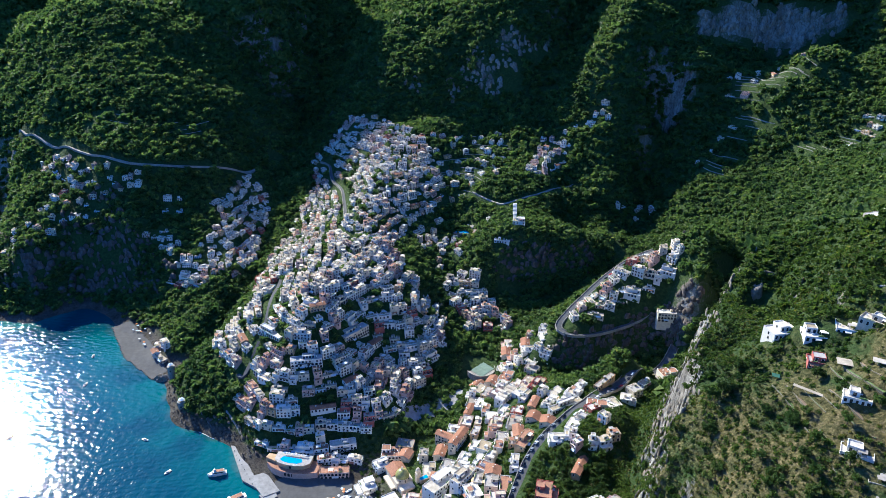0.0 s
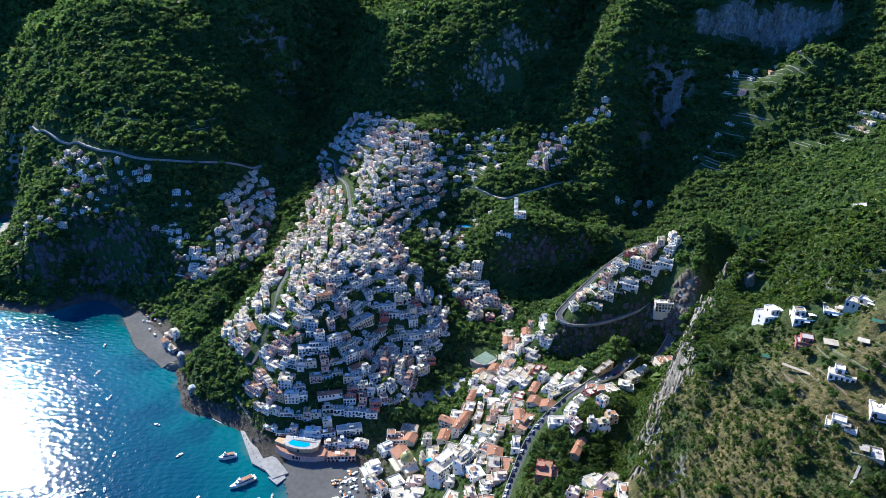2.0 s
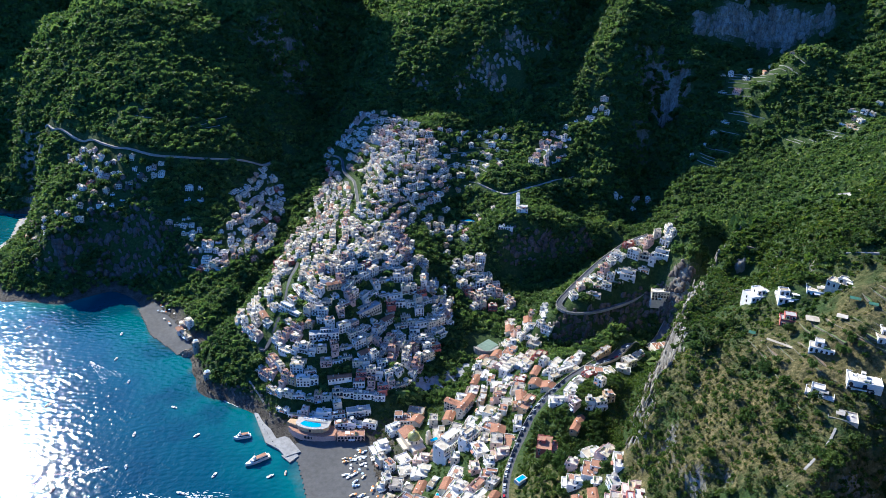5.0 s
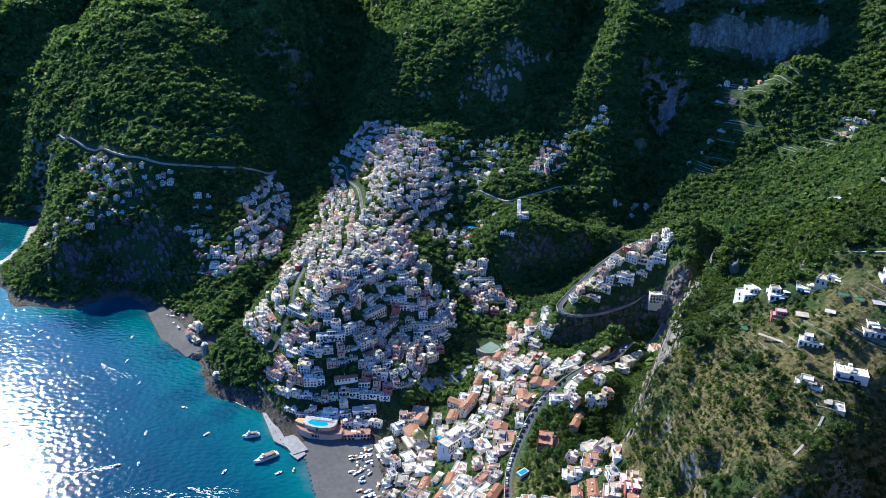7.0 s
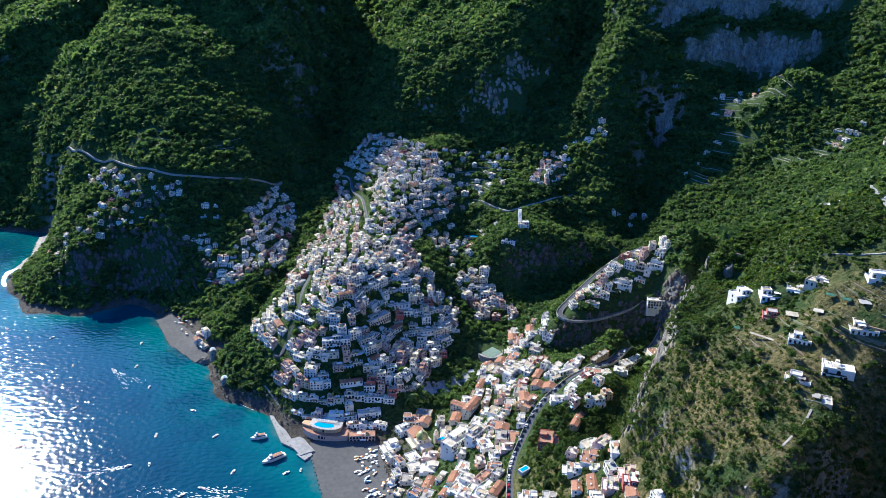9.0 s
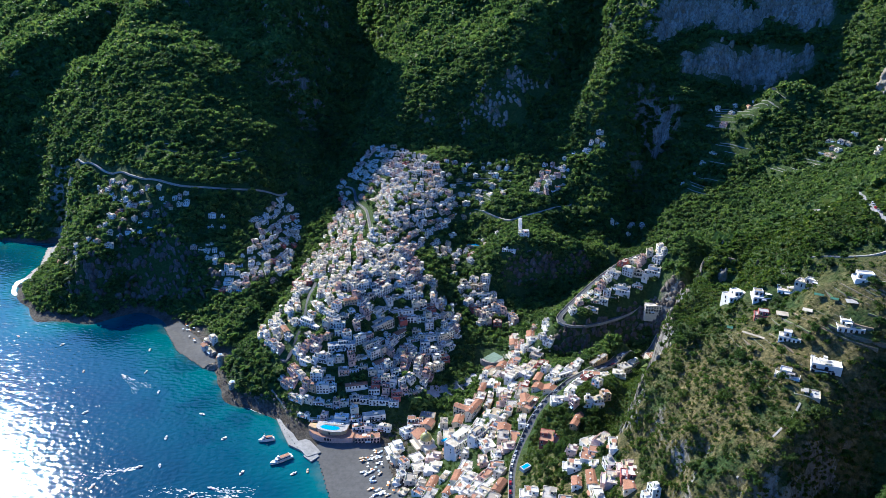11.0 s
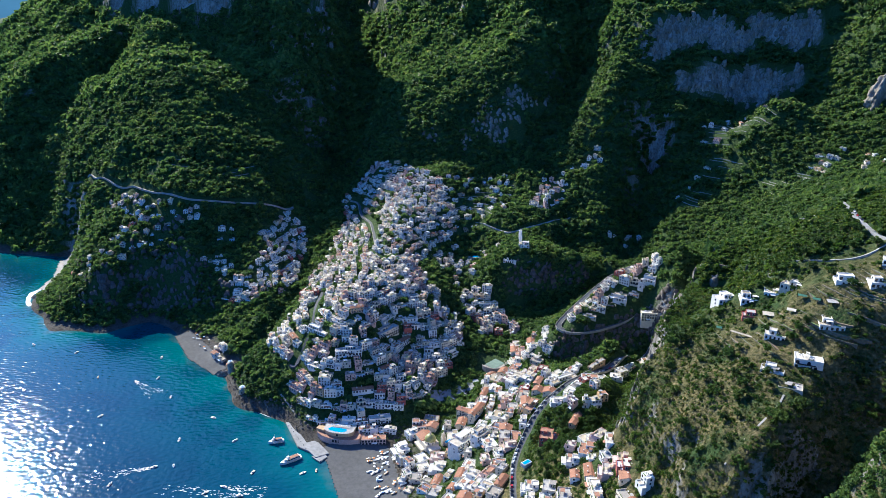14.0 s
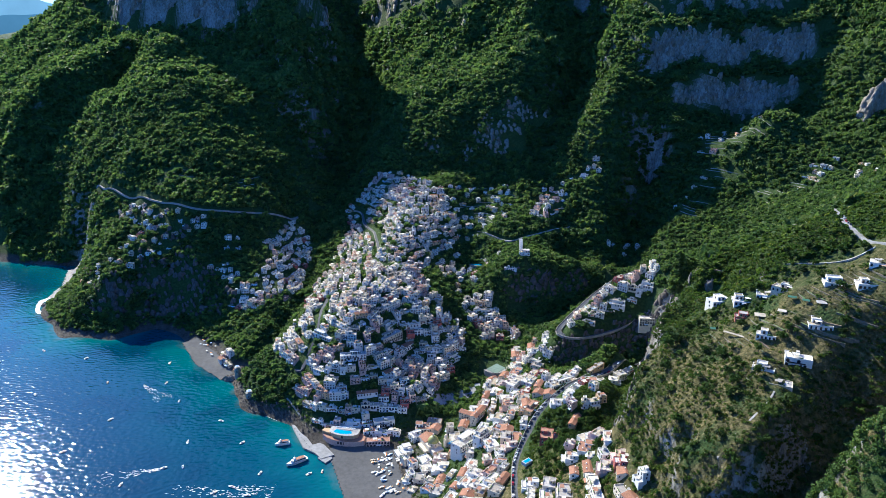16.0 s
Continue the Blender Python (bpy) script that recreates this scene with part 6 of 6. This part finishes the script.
make_ferry("white motor yacht with a stepped cabin by the pier", 15, 4.6, -164, 518, 196)


def make_boat(label, wood, length, sail=False):
    b = thing("boat", label, "boat")
    part("hull", hull_shape(length, length * 0.36, 0.8, 7), wood, b)
    part("deck", Shape().prism([(-length * 0.42, -length * 0.12), (length * 0.2, -length * 0.12), (length * 0.34, 0), (length * 0.2, length * 0.12), (-length * 0.42, length * 0.12)], 0.55, 0.72), CREAM, b)
    part("cabin", Shape().box(-length * 0.1, length * 0.14, -length * 0.09, length * 0.09, 0.7, 1.4), WHITE, b)
    part("windscreen", Shape().box(length * 0.14, length * 0.16, -length * 0.09, length * 0.09, 0.8, 1.5), GLASS_AND_SHADE, b)
    return b


BOATS = [make_boat("small white motor boat", WHITE, 6.5), make_boat("small wooden fishing boat", OCHRE, 5.5), make_boat("small open boat with a blue hull", PALEBLUE, 5.8)]
FLEET = random.Random(14)
spots = [(-128, 470, 0), (-175, 470, 0), (-206, 520, 0), (-240, 560, 0), (-262, 520, 0), (-300, 600, 2), (-330, 640, 0), (-360, 560, 0), (-400, 640, 1), (-455, 700, 0), (-520, 720, 0), (-345, 690, 0), (-380, 500, 0), (-300, 450, 0), (-560, 690, 0), (-470, 610, 0), (-116, 474, 1), (-252, 478, 2), (-210, 440, 0)]
first = set()
for x, y, i in spots:
    m = pose(x, y, 0.1, 0, 0, FLEET.uniform(0, 360))
    ob = copy_thing(BOATS[i], m) if i in first else BOATS[i]
    ob.matrix_basis = m
    first.add(i)
    ob["group"] = "boats on the bay"
for k in range(34):
    x, y = -72 + FLEET.uniform(0, 1) * 34, 500 - FLEET.uniform(0, 1) * 95
    x += (500 - y) * 0.2
    i = FLEET.choice((0, 0, 1, 2))
    copy_thing(BOATS[i], pose(x, y, at_ground(x, y) + 0.65, 0, 0, FLEET.gauss(25, 14)))["group"] = "boats drawn up on the beach"


def wake(x, y, turn, length, seed):
    """The foam that trails behind a speeding boat: broken streaks that spread and fade."""
    rng = random.Random(seed)
    s, c, n = Shape(), math.cos(radians(turn)), math.sin(radians(turn))
    for k in range(95):
        t = rng.random() ** 1.3
        side = rng.choice((-1, 1, 0))
        off = side * (0.8 + 7.0 * t) + rng.gauss(0, 0.5 + 1.6 * t)
        a, l, w = -t * length, rng.uniform(0.8, 3.0), rng.uniform(0.12, 0.4) * (1.2 - 0.6 * t)
        ring = [(a - l, off - w * 0.4), (a, off - w), (a + l * 0.6, off), (a, off + w)]
        base = len(s.v)
        s.v += [(x + p * c - q * n, y + p * n + q * c, 0.14) for p, q in ring]
        s.f.append(tuple(base + j for j in range(4)))
    tagged(new("wake", s.mesh("wake", FOAM)), "broken white foam trailing behind a motor boat", "wake", kind="stuff")


for k, (x, y, turn, length) in enumerate(((-178, 437, -6, 75), (-196, 449, 172, 40), (-352, 632, 140, 45), (-270, 476, 20, 60))):
    wake(x, y, turn, length, 30 + k)
    copy_thing(BOATS[0], pose(x, y, 0.2, 0, -3, turn))["group"] = "boats on the bay"


# ---- cars ----
def make_car(label, paint):
    c = thing("car", label, "car")
    prof = [(-2.05, 0.3), (2.05, 0.3), (2.1, 0.62), (1.95, 0.78), (1.15, 0.88), (-1.75, 0.92), (-2.1, 0.75)]
    part("body", Shape().wall_prism(prof, -0.84, 0.84), paint, c)
    cab = part("cabin", Shape().wall_prism([(-1.72, 0.9), (1.1, 0.86), (0.45, 1.4), (-1.2, 1.42)], -0.74, 0.74), GLASS_AND_SHADE, c)
    part("roof", Shape().wall_prism([(-1.2, 1.41), (0.46, 1.39), (0.4, 1.46), (-1.15, 1.48)], -0.7, 0.7), paint, cab)
    for x in (-1.3, 1.3):
        for y in (-0.8, 0.8):
            n = 10
            part("wheel", Shape().wall_prism([(x + 0.31 * math.cos(2 * math.pi * k / n), 0.31 + 0.31 * math.sin(2 * math.pi * k / n)) for k in range(n)], y - 0.1, y + 0.1), IRON, c)
    return c


def paint(name, colour):
    return plain(name, colour, 0.25, 0.03, 3.0)


CARS = [make_car("small white parked car", paint("white_car_paint", (0.75, 0.75, 0.75))), make_car("small black parked car", paint("black_car_paint", (0.02, 0.02, 0.022))),
        make_car("small grey parked car", paint("grey_car_paint", (0.3, 0.31, 0.33))), make_car("small red parked car", paint("red_car_paint", (0.4, 0.03, 0.03)))]
parked = set()


def park(xy, z, side, start, end, gap, seed):
    rng, run, last = random.Random(seed), 0.0, -9.0
    for k in range(1, len(xy) - 1):
        step = xy[k + 1] - xy[k - 1]
        run += float(np.linalg.norm(xy[k] - xy[k - 1]))
        if start < run < end and run - last > gap and rng.random() < 0.92:
            last = run
            u = step / np.linalg.norm(step)
            p = xy[k] + side * np.array([-u[1], u[0]])
            m = pose(float(p[0]), float(p[1]), float(z[k]) + 0.01, 0, 0, math.degrees(math.atan2(u[1], u[0])))
            i = rng.choice((0, 0, 1, 1, 2, 2, 3))
            ob = copy_thing(CARS[i], m) if i in parked else CARS[i]
            ob.matrix_basis = m
            parked.add(i)
            ob["group"] = "cars parked along the road"


def dense(xy, z):
    t = np.arange(len(xy))
    q = np.linspace(0, len(xy) - 1, len(xy) * 5)
    return np.stack([np.interp(q, t, xy[:, 0]), np.interp(q, t, xy[:, 1])], -1), np.interp(q, t, z)


park(*dense(EAST_XY, EAST_Z), 2.6, 20, 190, 5.4, 1)
park(*dense(EAST_XY, EAST_Z), -2.6, 225, 290, 5.2, 2)
park(*dense(BEND_XY, BEND_Z), 2.2, 10, 60, 5.4, 3)
park(*dense(TOP_XY, TOP_Z), 1.3, 70, 130, 9.0, 4)

# ---- beach furniture ----
BR = random.Random(4)


def make_umbrella(label, cloth):
    u = thing("beach_umbrella", label, "umbrella")
    part("pole", Shape().tube(0, 0, 0.04, 0.04, -0.3, 2.1, 6), IRON, u)
    part("canopy", Shape().tube(0, 0, 1.25, 0.06, 1.75, 2.2, 10), cloth, u)
    return u


SHADES = [make_umbrella("small white beach umbrella", WHITE), make_umbrella("small orange beach umbrella", paint("orange_cloth", (0.7, 0.25, 0.06))), make_umbrella("small blue beach umbrella", PALEBLUE)]
up = set()
for k in range(44):
    if k % 2:
        t, w = BR.random(), BR.uniform(10, 22)
        x, y = -338 + 68 * t + w * 0.75, 742 - 84 * t + w * 0.62
    else:
        t, w = BR.random(), BR.uniform(26, 44)
        x, y = -102 + 26 * t + w, 492 - 62 * t + 0.28 * w
    i = BR.randrange(3)
    m = pose(x, y, at_ground(x, y) + 0.4)
    ob = copy_thing(SHADES[i], m) if i in up else SHADES[i]
    ob.matrix_basis = m
    up.add(i)
    ob["group"] = "beach umbrellas"
mast = thing("pylon", "thin lattice mast on the shaded slope", "mast")
for a in (-1, 1):
    part("leg", Shape().add([(a * 1.2, -0.1, 0), (a * 1.2 + 0.2, -0.1, 0), (a * 1.2 + 0.1, 0.1, 0), (a * 0.1, 0, 26)], [(0, 1, 3), (1, 2, 3), (2, 0, 3), (2, 1, 0)]), IRON, mast)
for k in range(6):
    part("brace", Shape().box(-1.1 + 0.16 * k, 1.1 - 0.16 * k, -0.06, 0.06, 3 + 3.6 * k, 3.15 + 3.6 * k), IRON, mast)
mast.matrix_basis = pose(118, 1022, at_ground(118, 1022))
